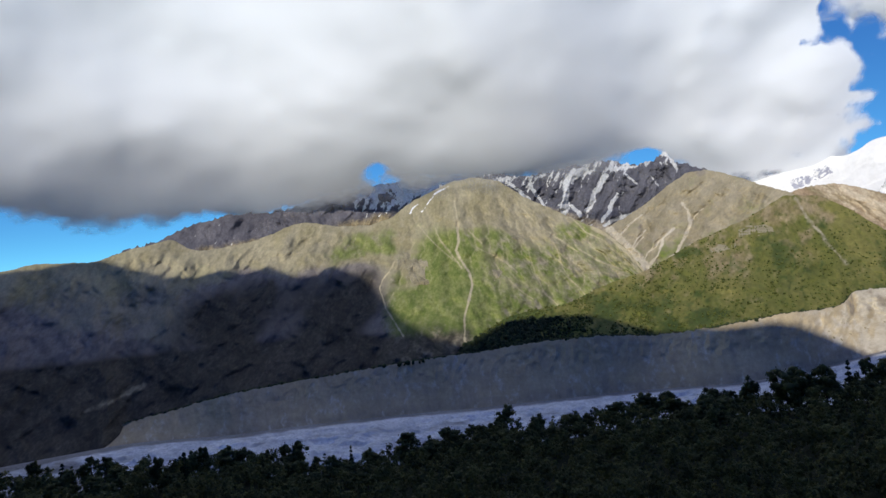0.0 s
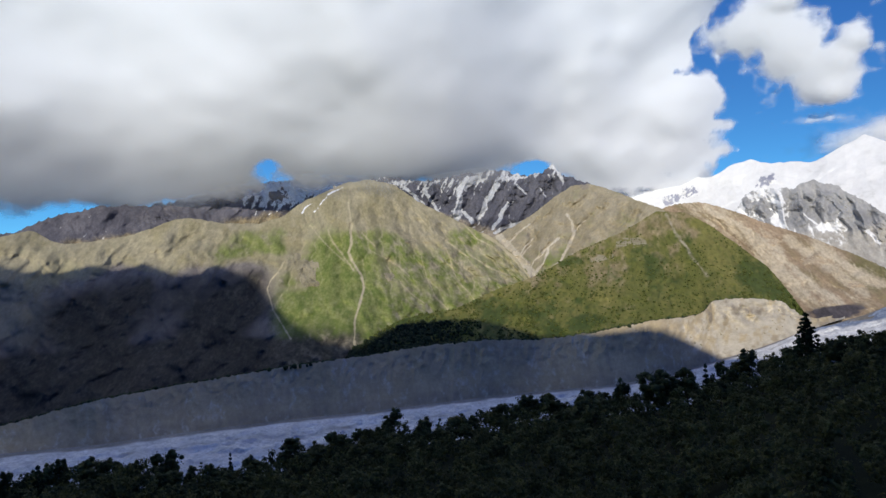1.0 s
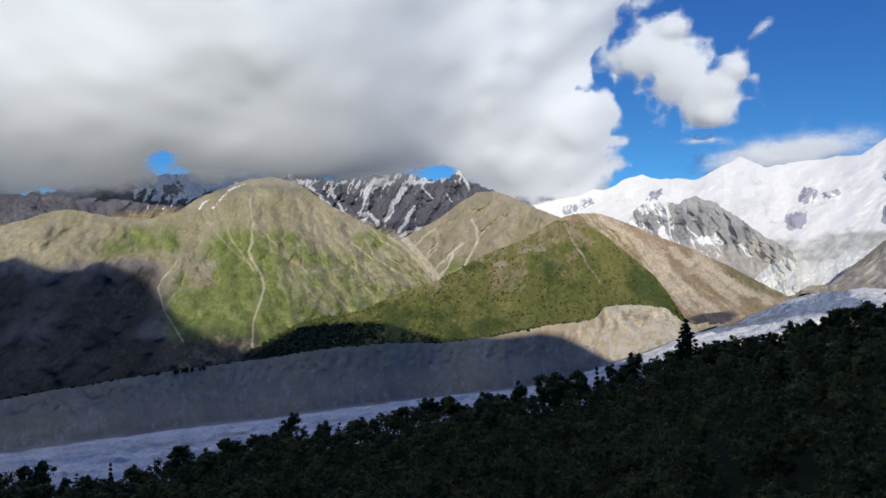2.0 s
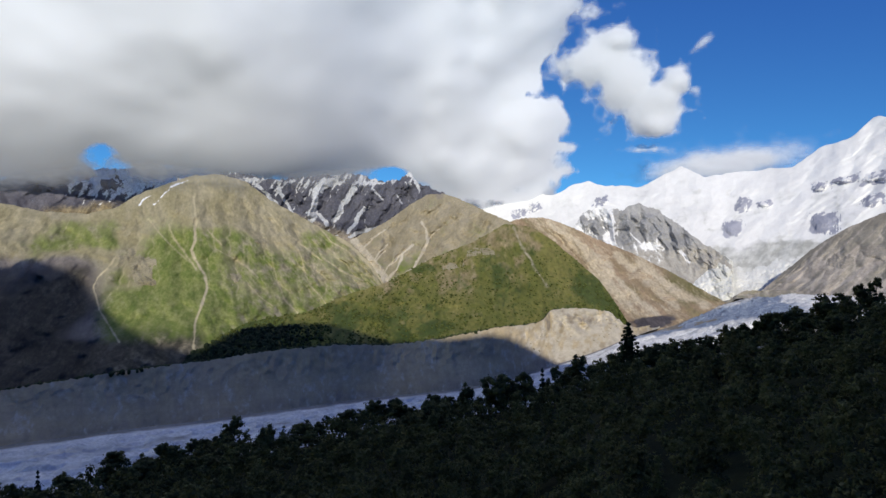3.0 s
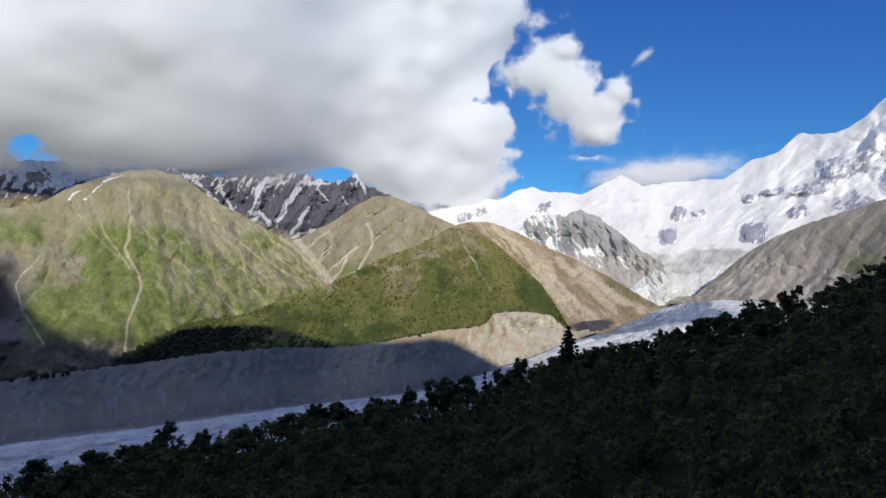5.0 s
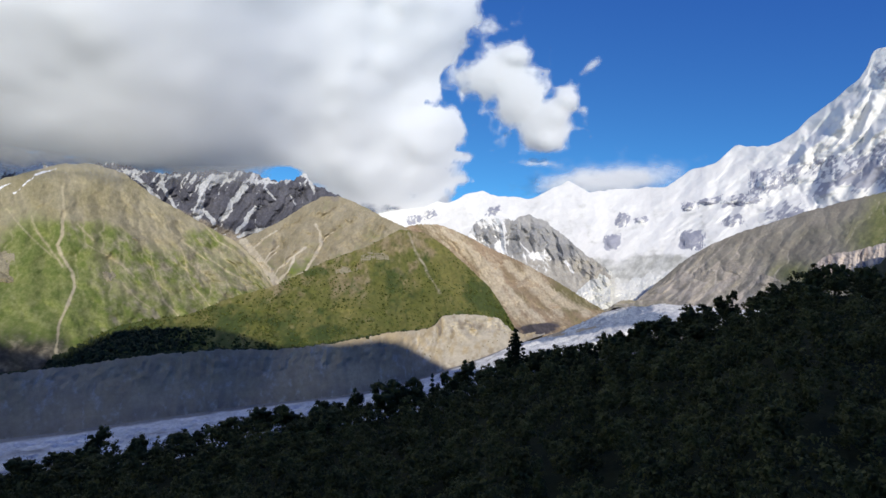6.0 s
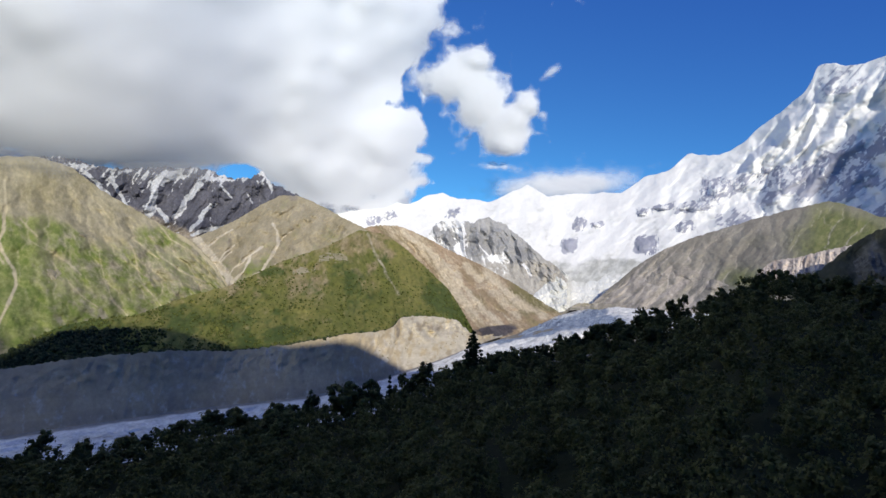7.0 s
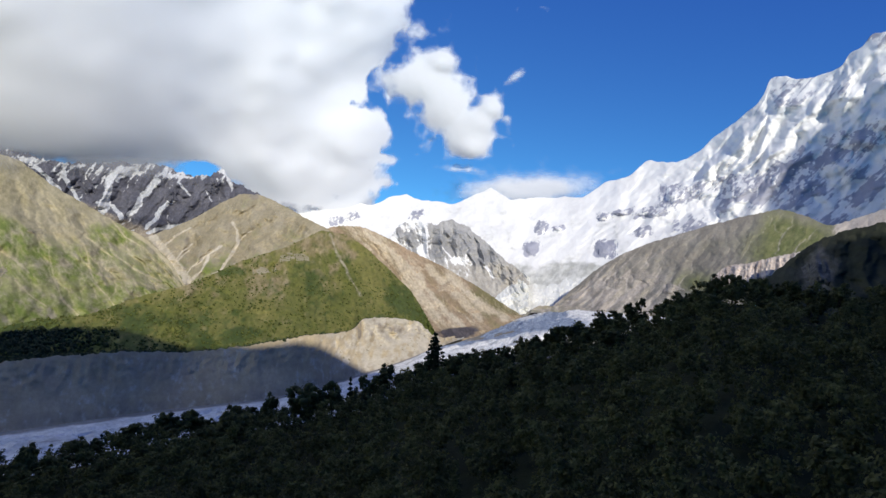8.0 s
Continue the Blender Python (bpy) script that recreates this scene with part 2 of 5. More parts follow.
def mountain(name, span, crest, base, material, cover, label, category="mountain", step=0.05, rise=0.06, ribs=(0.6, 0.25, 0.02),
             lean=0.0, jag=0.1, jag_scale=2.0, bow=1.0, seed=1, back=500, lumps=0.34, rugged=0.5, sharp=0.42, deep=None, kind="", soft_crest=False, calm=None,
             wide=0.9, crags=(), onto=(), round_off=0.25):
    """A mountainside between a base line and a crest line, each of rows (azimuth, elevation, distance), cut by gullies.
    ribs: how many across a degree and along the slope, and their depth as a part of the distance. bow: above 1 the slope
    steepens upwards. cover(az, el, v, relief, water) gives the masks of what grows or
    lies on it; water: how much of a gully's bed each place is. crags: (azimuth, elevation, half width, half height) of
    bluffs that stand out. onto: mountainsides built before on which this one lies as a skin."""
    az = np.arange(span[0], span[1] + step / 2, step)
    ec = table(crest, az, 1, round_off)
    notch = jag * (fbm(az * jag_scale * 1.3, 3.3, 3, seed + 40, 0.42) - 0.5) * 3 if soft_crest else jag * (ridged(az * jag_scale, 3.3, 4, seed + 40) - 0.55) * 2
    eb = np.minimum(table(base, az), ec - 0.3)
    rc, rb = table(crest, az, 2, 0.8), table(base, az, 2, 0.8)
    rows = max(12, int((ec - eb).max() / rise))
    v = np.linspace(0, 1, rows)[:, None]
    el = eb + (ec - eb) * v + notch * smooth(0.9, 1.0, v)
    even = table(crest, az, 1, 2.5)
    r = rb + (rc - rb) * np.clip((el - eb) / np.maximum(even - eb, 0.3), 0, 1.15) ** bow
    a2 = np.broadcast_to(az, el.shape)
    warp = (fbm(a2 * 0.5, el * 0.5, 3, seed + 9) - 0.5) * 1.1 / max(1.0, ribs[0])
    tip = np.interp(az, [p[0] for p in lean], [p[1] for p in lean]) if isinstance(lean, list) else lean
    q = a2 - tip * el + warp
    rolling = ridged(q * ribs[0], el * ribs[1], 4, seed, sharp)
    broken = fbm(a2 * ribs[0] * 1.7 + warp, el * ribs[0] * 1.9, 6, seed + 20, rugged)
    fall = np.interp(az, [p[0] for p in lean], [p[1] for p in lean]) if isinstance(lean, list) else np.full(len(az), float(lean))
    cut, water = gullies(0.5 * rolling + 2.2 * fbm(q * ribs[0] * 0.8, el * ribs[0] * 0.7, 5, seed + 33, 0.6), -fall * (ec - eb).mean() / rows / step, wide / step, seed)
    relief = (1 - lumps) * (0.65 * rolling + 0.4 * (1 - cut)) + lumps * broken
    relief = relief - relief.mean() + 0.5
    depth = np.interp(az, [p[0] for p in deep], [p[1] for p in deep]) if deep else ribs[2]
    edge = smooth(0, 0.06, v) * (1 - 0.75 * smooth(0.86, 1.0, v))
    if calm:                                        # smoother below, as on debris aprons
        edge = edge * (0.25 + 0.75 * smooth(calm[0], calm[1], v))
    if onto:
        r = np.min([np.where(a2 < SURFACE[one][0].max(), surface_r(one, a2, el), 1e9) for one in onto], 0)
        r = r + 10 - 40 * smooth(1.0, 0.6, v) * (0.2 + 1.2 * fbm(a2 * 1.6, el * 1.6, 4, seed + 70, 0.6))
    r = r * (1 - depth * (relief - 0.5) * 2 * edge)
    for k, (a, e, wa, we) in enumerate(crags):
        stands = np.clip(spot(a2, el, a, e, wa, we) + 0.9 * (ridged(a2 * 1.3, el * 1.1, 5, seed + 60 + k, 0.6) - 0.62) - 0.25, 0, 1) * (spot(a2, el, a, e, 1.6 * wa, 1.6 * we) > 0.1)
        r = r * (1 - 0.012 * stands)
    grid = place(a2, el, r)
    masks = cover(a2, el, np.broadcast_to(v, el.shape), relief, water)
    mean = float(rb.mean() + rc.mean()) / 2
    run = mean * np.radians(np.stack([a2 - 0.55 * tip * el + 0.3 * warp, el * 0.85, 0 * el + 0.9 * seed], -1))
    run = np.concatenate([run, np.repeat(run[-1:], 4, 0)], 0)
    # the far side falls away behind the crest
    top = grid[-1]
    away = np.stack([np.sin(np.radians(az)), np.cos(np.radians(az)), np.zeros_like(az)], -1)
    rear = [top + away * back * f + np.array([0, 0, -1.0]) * back * f * (0.35 + 0.5 * f) for f in (0.06, 0.25, 0.6, 1.0)]
    grid = np.concatenate([grid, np.stack(rear)], 0)
    masks = {k: np.concatenate([np.broadcast_to(m, el.shape), np.repeat(np.broadcast_to(m, el.shape)[-1:], 4, 0)], 0) for k, m in masks.items()}
    ob = new(name, sheet_mesh(name, grid, masks, material, run))
    tagged(ob, label, category, kind=kind)
    SURFACE[name] = (a2, el, grid[:rows])
    return ob


SURFACE = {}


def gullies(height, drift, wide, seed, rounds=3):
    """Lets water run down a slope, row by row from the crest, each time to the lowest of the seven places below it, and
    cuts V-shaped gullies where it gathers. drift: columns by which the fall line shifts from row to row. wide: half the
    width of the largest gully in columns. Returns the depth of the cuts and the beds of the gullies, from 0 to 1."""
    rows, cols = height.shape
    rng = np.random.default_rng(seed)
    here = np.arange(cols)
    cut = np.zeros_like(height)
    for turn in range(rounds):
        h = height - 1.6 * cut + 0.05 * rng.random(height.shape)
        flow = np.ones_like(height)
        for i in range(rows - 1, 0, -1):
            c = np.clip(np.floor(here + drift + rng.random(cols)).astype(int), 3, cols - 4)
            below = np.stack([h[i - 1, c + k] + 0.012 * abs(k) for k in range(-3, 4)])
            np.add.at(flow[i - 1], c + below.argmin(0) - 3, flow[i])
        bed = np.clip(np.log(flow) / np.log(25.0 * rows) - 0.22, 0, 0.78) / 0.78
        cut = bed.copy()
        for k in range(int(wide * 1.4)):
            cut[:, 1:] = np.maximum(cut[:, 1:], cut[:, :-1] - 1 / wide)
            cut[:, :-1] = np.maximum(cut[:, :-1], cut[:, 1:] - 1 / wide)
            cut[:-1] = np.maximum(cut[:-1], cut[1:] - 0.6 / wide)
        for k in range(2):
            cut[:, 1:-1] = 0.25 * cut[:, :-2] + 0.5 * cut[:, 1:-1] + 0.25 * cut[:, 2:]
            cut[1:-1] = 0.25 * cut[:-2] + 0.5 * cut[1:-1] + 0.25 * cut[2:]
    water = bed.copy()
    water[:, 1:-1] = 0.25 * bed[:, :-2] + 0.5 * bed[:, 1:-1] + 0.25 * bed[:, 2:]
    water[1:-1] = 0.25 * water[:-2] + 0.5 * water[1:-1] + 0.25 * water[2:]
    return cut, np.clip(water * 1.5, 0, 1)


def streaks(az, el, lines, width):
    out = 0.0
    for k, line in enumerate(lines):
        out = np.maximum(out, streak(az, el, line, width * (0.7 + 0.2 * (k % 4)), 0.06, 5 + k))
    return out


# ================= the valley =================
# glacier's far edge: azimuth, height of the ice, distance
ICE = [(-60, -238, 1060), (-36, -236, 1050), (-32, -236, 1050), (-28, -236, 1054), (-20, -235, 997), (-8, -235, 1003), (2, -234, 1014), (10, -230, 1040), (16, -225, 1076),
       (20, -221, 1084), (24.3, -216, 1094), (27, -212, 1122), (30, -208, 1165), (33.4, -202, 1288), (37.3, -194, 1455), (39.1, -186, 1560), (42, -174, 1840), (45.7, -152, 2050), (48.8, -116, 2470),
       (52.4, -97, 2940), (58, -95, 3000), (90, -95, 3000)]
MORAINE = [(-42, -13.1), (-36.4, -13.1), (-32.9, -13.0), (-30.4, -12.6), (-29.3, -11.9), (-28.3, -11.15), (-24.7, -10.66), (-20.2, -9.96), (-13.9, -9.45), (-8.2, -8.96), (0.2, -8.26), (3.2, -8.06),
           (7.3, -7.5), (13.7, -7.06), (18.8, -7.15), (24.1, -6.45), (29.3, -5.4), (31.5, -5.2), (32.8, -4.9), (33.3, -4.2), (33.8, -3.72), (35.1, -3.64), (37.1, -3.62), (38.9, -3.85),
           (39.8, -4.6), (40.4, -5.1), (41.2, -5.2), (42.0, -5.05), (42.8, -4.95), (43.6, -4.85)]


def ice_r(az):
    return table(ICE, az, 2, 1.5)


def ice_z(az):
    return table(ICE, az, 1, 1.5)


def moraine_r(az):
    return ice_r(az) * (1.10 + 0.03 * np.sin(az * 0.4))


def rows_of(az0, az1, step, el, r):
    return [(a, float(el(a)), float(r(a))) for a in np.arange(az0, az1 + step, step)]


# ground sheet: forested near slope, then the valley floor under the ice and on to the horizon
TREETOPS = [(-60, -13.1), (-36, -13.5), (-31, -13.9), (-26, -14.8), (-20, -15.1), (-14, -15.9), (-11, -16.6), (-8, -16.5), (-4.5, -15.6), (0, -15.5), (5, -14.4), (8, -14.5),
            (11, -14.2), (15, -13.4), (19, -12.6), (22.6, -12.4), (25.8, -11.7), (28.5, -11.3), (31.2, -10.9), (33.3, -10.4), (35.5, -9.4), (37.6, -8.5), (40.5, -7.3), (43.3, -6.6), (47.5, -5.8), (51.1, -4.6),
            (52.6, -3.8), (56, -2.4), (58, -1.7), (59, -1.4), (61.3, -0.6), (64.7, 1.4), (68.6, 1.4), (71, 1.2), (75, 1.0), (80, 1.2), (110, 8)]
RIM = 300.0


def slope_z(az, r):
    """Height of the near slope: a steep knoll under the viewpoint, a forested shelf, then the drop to the ice."""
    rim_z = RIM * np.tan(np.radians(table(TREETOPS, az, 1, 1.5))) - 11.0
    shelf = -55 + (rim_z + 55) * np.minimum(r, RIM) / RIM
    knoll = smooth(0, 50, r)
    z = -1.7 * (1 - knoll) + shelf * knoll
    floor = ice_z(az) - 14
    drop = smooth(RIM - 5, 540, r)
    return z * (1 - drop) + floor * drop


def build_ground():
    az = np.arange(-180, 180.1, 1.0)
    r = np.concatenate([[0.0], np.arange(2, 60, 4), np.arange(60, 340, 8), np.geomspace(340, 4850, 60)])
    a2, r2 = np.meshgrid(az, r)
    behind = smooth(80, 120, abs(a2))
    front = slope_z(np.where(abs(a2) > 120, np.sign(a2) * 120, a2), r2)
    rise = -1.7 + 0.05 * r2 - 10 * smooth(3, 60, r2) * (1 - smooth(60, 200, r2))
    z = front * (1 - behind) + rise * behind + 1.5 * (fbm(r2 * np.sin(np.radians(a2)) / 18, r2 * np.cos(np.radians(a2)) / 18, 4, 3) - 0.5) * smooth(5, 60, r2)
    a = np.radians(a2)
    grid = np.stack([r2 * np.sin(a), r2 * np.cos(a), z], -1)
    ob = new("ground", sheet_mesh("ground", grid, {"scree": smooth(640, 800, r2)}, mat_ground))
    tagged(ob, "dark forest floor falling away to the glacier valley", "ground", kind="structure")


def build_glacier():
    az = np.arange(-48, 62, 0.12)
    w = np.linspace(0, 1, 110)[:, None]
    a2 = np.broadcast_to(az, (110, len(az)))
    far = ice_r(az) + 6
    near = np.maximum(far - np.interp(az, [-48, 20, 36, 44, 52, 62], [360, 330, 420, 700, 1500, 1600]), 620)
    r = near + (far - near) * w
    x, y = r * np.sin(np.radians(a2)), r * np.cos(np.radians(a2))
    across = (far - r)                                       # metres in from the far edge
    hummock = ridged(x / 46, y / 30, 5, 21, 0.55) * 15 + fbm(x / 14, y / 14, 3, 22) * 5
    z = ice_z(az) - 3 + (hummock * 1.15 - 12.5) * smooth(0, 70, across) * (0.75 + 0.5 * smooth(40, 50, a2))
    dirt = 0.9 - smooth(5, 45, across) + 0.30 * (fbm(x / 90, y / 60, 4, 25) - 0.35)
    for inner, wide, amount in ((95, 22, 0.45), (170, 30, 0.4), (250, 26, 0.35)):    # medial debris bands along the flow
        dirt = dirt + amount * np.exp(-((across + 50 * (fbm(a2 * 0.25, across / 400, 3, 27) - 0.5) - inner) / wide) ** 2) * (0.3 + 1.2 * fbm(a2 * 0.5, across / 90, 3, 28))
    # The spot at azimuth 43 is a cast shadow, painted with the dirt mask.
    dirt = dirt + 1.3 * spot(a2, np.degrees(np.arctan2(z, r)), 43.2, -4.85, 1.9, 0.22) + 0.3 * smooth(46, 50, a2) * smooth(330, 60, across) - 0.35 * smooth(40, 43, a2) * smooth(90, 200, across)
    # Upper troughs dip a little; most of their shade is painted in blue.
    trough = smooth(42, 44.5, a2) * smooth(56, 52, a2) * np.exp(-((across - 150 - 130 * (a2 - 45) - 90 * (fbm(x / 200, y / 200, 3, 29) - 0.5)) / (70 + 32 * np.clip(a2 - 44, 0, 9))) ** 2)
    z = z - 7 * trough
    z = z - 40 * smooth(0.07, 0.0, w)
    hollow = streak(a2, np.degrees(np.arctan2(z, r)), [(40.9, -5.6), (44.5, -4.85), (47.8, -3.85), (50.9, -2.7), (51.8, -2.1)], 0.6, 0.25, 23)
    z = z - 10 * hollow
    dirt = dirt + 0.75 * smooth(-24, -34, a2) * fbm(x / 60, y / 60, 3, 26)
    grid = np.stack([x, y, z], -1)
    # The blue mask holds the troughs' painted shade besides mottled ice.
    ob = new("glacier", sheet_mesh("glacier", grid, {"rock": dirt + 0.5 * (0.62 - ridged(x / 30, y / 22, 4, 31, 0.55)) * smooth(42, 38, a2), "blue": 1.5 * trough + 1.7 * hollow + 0.6 * (fbm(x / 130, y / 50, 4, 30) - 0.42)}, mat_glacier))
    tagged(ob, "pale crevassed valley glacier beside a grey moraine", "glacier", kind="structure")


def build_moraine():
    crest = [(a, e, float(moraine_r(a))) for a, e in MORAINE]
    base = rows_of(-44, 44, 1.0, lambda a: math.degrees(math.atan2(float(ice_z(a)) - 6, float(ice_r(a)))), lambda a: float(ice_r(a)))

    def cover(az, el, v, relief, water):
        flutes = 0.5 * fbm(az * 2.2 + 0.4 * el, el * 0.7, 4, 77) + 0.5 * fbm(az * 1.1, el * 2.2, 5, 79)
        # Paler scree past azimuth 30 and dark scarp flutes paint sun and relief shade.
        return {"rock": 0.36 + 0.75 * (flutes - 0.5) + 3.2 * smooth(0.62, 0.78, v) * smooth(32.6, 33.4, az) * (ridged(az * 2.2 + 0.3 * el, el * 0.3, 3, 76) - 0.54) + 0.3 * (1 - smooth(0.05, 0.3, v)), "scree": 0.12 + 0.5 * water + 1.4 * (fbm(az * 1.7 + 4, el * 1.3, 5, 78) - 0.5) + 0.45 * smooth(30, 34, az)}
    mountain("moraine_ridge", (-42, 43.2), crest, base, mat_moraine, cover, "steep grey lateral moraine wall of bare rubble along the glacier",
             "moraine", 0.07, 0.07, (1.1, 0.25, 0.011), [(-40, 0.0), (30, 0.0), (34, 0.35), (38, -0.1), (41, -0.5)], 0.14, 2.2, 0.9, 31, back=60, lumps=0.4, rugged=0.4, sharp=0.36, deep=[(-40, 0.006), (26, 0.007), (32.5, 0.012), (33.5, 0.03), (41, 0.03)], calm=(0.4, 0.7), wide=0.8)


# ---- valley sides ----
HILL_CREST = [(-60, 1.0, 1900), (-36.1, 1.61, 1900), (-33.9, 2.16, 1930), (-31.1, 2.1, 1930), (-29.7, 2.13, 1950), (-27.1, 3.08, 1980), (-23.9, 3.79, 2020), (-22.9, 3.1, 2030),
              (-22.1, 2.75, 2040), (-20.9, 2.75, 2050), (-19.7, 2.95, 2060), (-18.4, 3.1, 2080), (-17.2, 3.35, 2100), (-16.0, 3.77, 2110), (-13.6, 4.75, 2140), (-12.3, 4.85, 2150), (-9.7, 4.35, 2170),
              (-6.7, 4.3, 2190), (-4.6, 4.9, 2205), (-3.1, 6.08, 2220), (-0.9, 7.12, 2240), (1.2, 7.94, 2250), (3.4, 8.22, 2250),
              (5.5, 7.76, 2240), (8, 6.0, 2200), (11.5, 4.16, 2120), (14.9, 2.35, 2030), (16.8, 0.6, 1980), (18.1, -1.43, 1940), (19.5, -3.5, 1920)]


def build_hill():
    base = [(a, e - 0.6, float(moraine_r(a)) + 30 if a > -29 else float(ice_r(a)) + 10) for a, e in MORAINE if a < 3] + [(6, -7.8, 1330), (12, -7, 1570), (18, -5, 1850), (20, -5, 1880)]
    path = [(1.4, 6.2), (1.5, 4.3), (1.5, 2.3), (1.2, 1.5), (1.6, 0.6), (2.3, -0.6), (2.5, -1.8), (2.0, -3.7), (1.6, -4.9), (1.6, -7.1)]
    left = [(-4.6, 0.8), (-5.2, -0.1), (-5.8, -0.8), (-6.1, -1.6), (-5.7, -3.5), (-4.9, -4.9), (-4.2, -6.2)]
    small = [[(-2.2, 4.1), (-1.0, 2.5), (0.1, 1.4), (1.2, 0.4)], [(-0.6, 3.7), (-0.2, 2.5), (0.8, 1.1), (1.7, -0.2)], [(2.5, 3.3), (3.1, 2.6), (3.7, 2.0)],
             [(4.8, 0.8), (5.8, 0.1), (6.8, -0.9)], [(3.2, 1.6), (4.6, 0.9), (6.2, -0.3)], [(8.0, 1.0), (8.5, -1.3), (9.2, -3.0), (10.4, -4.2)],
             [(9.1, 3.9), (9.9, 2.3), (10.6, 1.0), (11.0, -0.7)], [(7.6, 5.0), (9.0, 3.3), (11.0, 1.8), (12.4, 0.7)]]
    small = small + [[(11.1, -1.3), (12.1, -2.3), (13.1, -3.6)],
             [(6.0, -1.5), (7.2, -2.8), (8.2, -3.5)], [(12.0, 3.9), (13.3, 2.4), (14.7, 1.6)], [(12.3, 1.1), (14.1, -0.2), (16.2, -1.2)],
             [(-34.8, -3.11), (-34, -1.88)], [(-30.6, -1.3), (-29, -0.04), (-26.8, 2.18)],
             [(-16, 1.2), (-14.2, 2.8), (-13.2, 3.6)], [(-21.5, -2.5), (-20.5, 0.5)], [(-25.5, -5.5), (-24, -2.5), (-23.6, 0.3)]]
    gully = [(18.2, -1.5), (17.6, -0.7), (16.7, 0.4), (15.7, 1.4), (14.8, 2.2), (13.9, 2.8)]

    def cover(az, el, v, relief, water):
        n = fbm(az * 0.35, el * 0.35, 4, 61)
        tall = smooth(4.5, 2.2, el - 0.4 * (n - 0.5) * 8)
        swath = spot(az, el, 0.6 - 0.25 * el, -1.0, 2.9, 5.8) + 0.8 * spot(az, el, -3.8, -4.5, 2.6, 2.6)
        grass = 0.32 * tall + 0.34 * smooth(0.4, 0.6, n) * tall + 0.85 * np.clip(swath, 0, 1) + 0.22 * smooth(-1.0, -4.5, el) * smooth(-8, -4, az)
        grass = grass - 0.6 * spot(az, el, -3.0, 0.0, 1.3, 1.5) + 0.35 * spot(az, el, -17.5, 1.2, 2, 0.8) + 0.3 * spot(az, el, -10.5, 1.6, 2, 0.8) - 0.32 * smooth(-7, -11, az) + 0.22 * smooth(2.5, 8, az) * smooth(3.5, -0.5, el)
        rock = 0.2 + 1.2 * (fbm(az * 1.3 + el * 0.7, el * 1.3, 5, 62, 0.6) - 0.5) + 0.5 * (relief - 0.5) - 0.3 * np.clip(swath, 0, 1) + 0.4 * spot(az, el, -3.0, 0.0, 1.3, 1.5) + 0.2 * smooth(3, 10, az)
        scree = np.maximum(1.15 * streak(az, el, path, 0.15, 0.06), streak(az, el, left, 0.11, 0.06))
        scree = np.maximum(scree, 0.75 * streaks(az, el, small, 0.14) * (1 - 0.45 * smooth(-8, -12, az)))
        scree = np.maximum(scree, 1.15 * streak(az, el, gully, 0.26, 0.08))
        scree = np.maximum(scree, 0.22 + 0.5 * water * smooth(-9, -4, az) * smooth(-5, -1.5, el) * (1 - 0.8 * np.clip(swath, 0, 1)))
        scree = np.maximum(scree, 0.75 * streak(az, el, [(-30.8, -9.7), (-28.5, -9.1), (-26.8, -8.3)], 0.34, 0.3, 9))
        scree = np.maximum(scree, 0.25 + 0.95 * (ridged((az + 0.75 * el) * 1.9, (el - az * 0.3) * 0.6, 5, 63, 0.6) - 0.62) * smooth(2, 6, az) * smooth(-4.5, -1, el))
        scree = np.maximum(scree, 0.18 + 1.5 * (ridged((az - 0.4 * el) * 0.9, (el + 0.2 * az) * 0.9, 5, 68, 0.6) - 0.64) * smooth(-5, -9, az) * smooth(0.2, 1.6, el))
        snow = np.maximum(streak(az, el, [(-1.9, 5.32), (-0.9, 6.2), (-0.4, 6.83), (0.7, 7.55)], 0.13, 0.2), streak(az, el, [(-3.0, 5.2), (-2.0, 6.1)], 0.12, 0.2)) * (-0.1 + 1.5 * fbm(az * 2.1, el * 2.1, 4, 66, 0.6)) + 0.45 * spot(az, el, 6.5, 7.6, 1.2, 0.35)
        shrub = 0.62 * smooth(-3.5, -7.5, el) * (0.4 + fbm(az * 1.2, el * 1.2, 4, 64)) + 0.3 * spot(az, el, -1.5, -5, 3, 2)
        # Paints the ridge's shadow over the left flank; last term is summit rock.
        shade_and_rock = 1.3 * smooth(-3, -9, az) * smooth(1.6, -1.0, el + 2.5 * (n - 0.5)) * (1 - 0.62 * smooth(-6.5, -2.0, el + 0.35 * (az + 30) + 3 * (n - 0.5)) * smooth(-17, -25, az)) + 0.4 * smooth(-4, -8, el) * smooth(-4, -10, az) + 0.9 * spot(az, el, -1.0, 7.7, 2.4, 0.55, 0.1) * (0.3 + 1.3 * fbm(az * 1.8, el * 2.4, 4, 69, 0.6))
        # Diagonal bands deepen that painted shade; along the moraine it is dark wood.
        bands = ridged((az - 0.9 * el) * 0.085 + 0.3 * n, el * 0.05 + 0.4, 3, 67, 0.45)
        shade_and_wood = shade_and_rock * (0.10 + 1.1 * smooth(0.35, 0.8, bands)) * smooth(1.0, -3.5, el - 0.10 * (az + 20)) * smooth(-33, -24, az + 0.8 * el) + 0.5 * smooth(-6, -9, el) * smooth(-4, -10, az) + 0.85 * smooth(-5.4, -6.9, el + 0.5 * (n - 0.5)) * smooth(3.5, 0.5, az) + 0.4 * smooth(-3.0, -6.0, el + 3 * (n - 0.5)) * smooth(-20, -25, az) + 0.25 * shade_and_rock * smooth(-21, -15, az + 4 * (n - 0.5)) * smooth(2.0, -0.5, el)
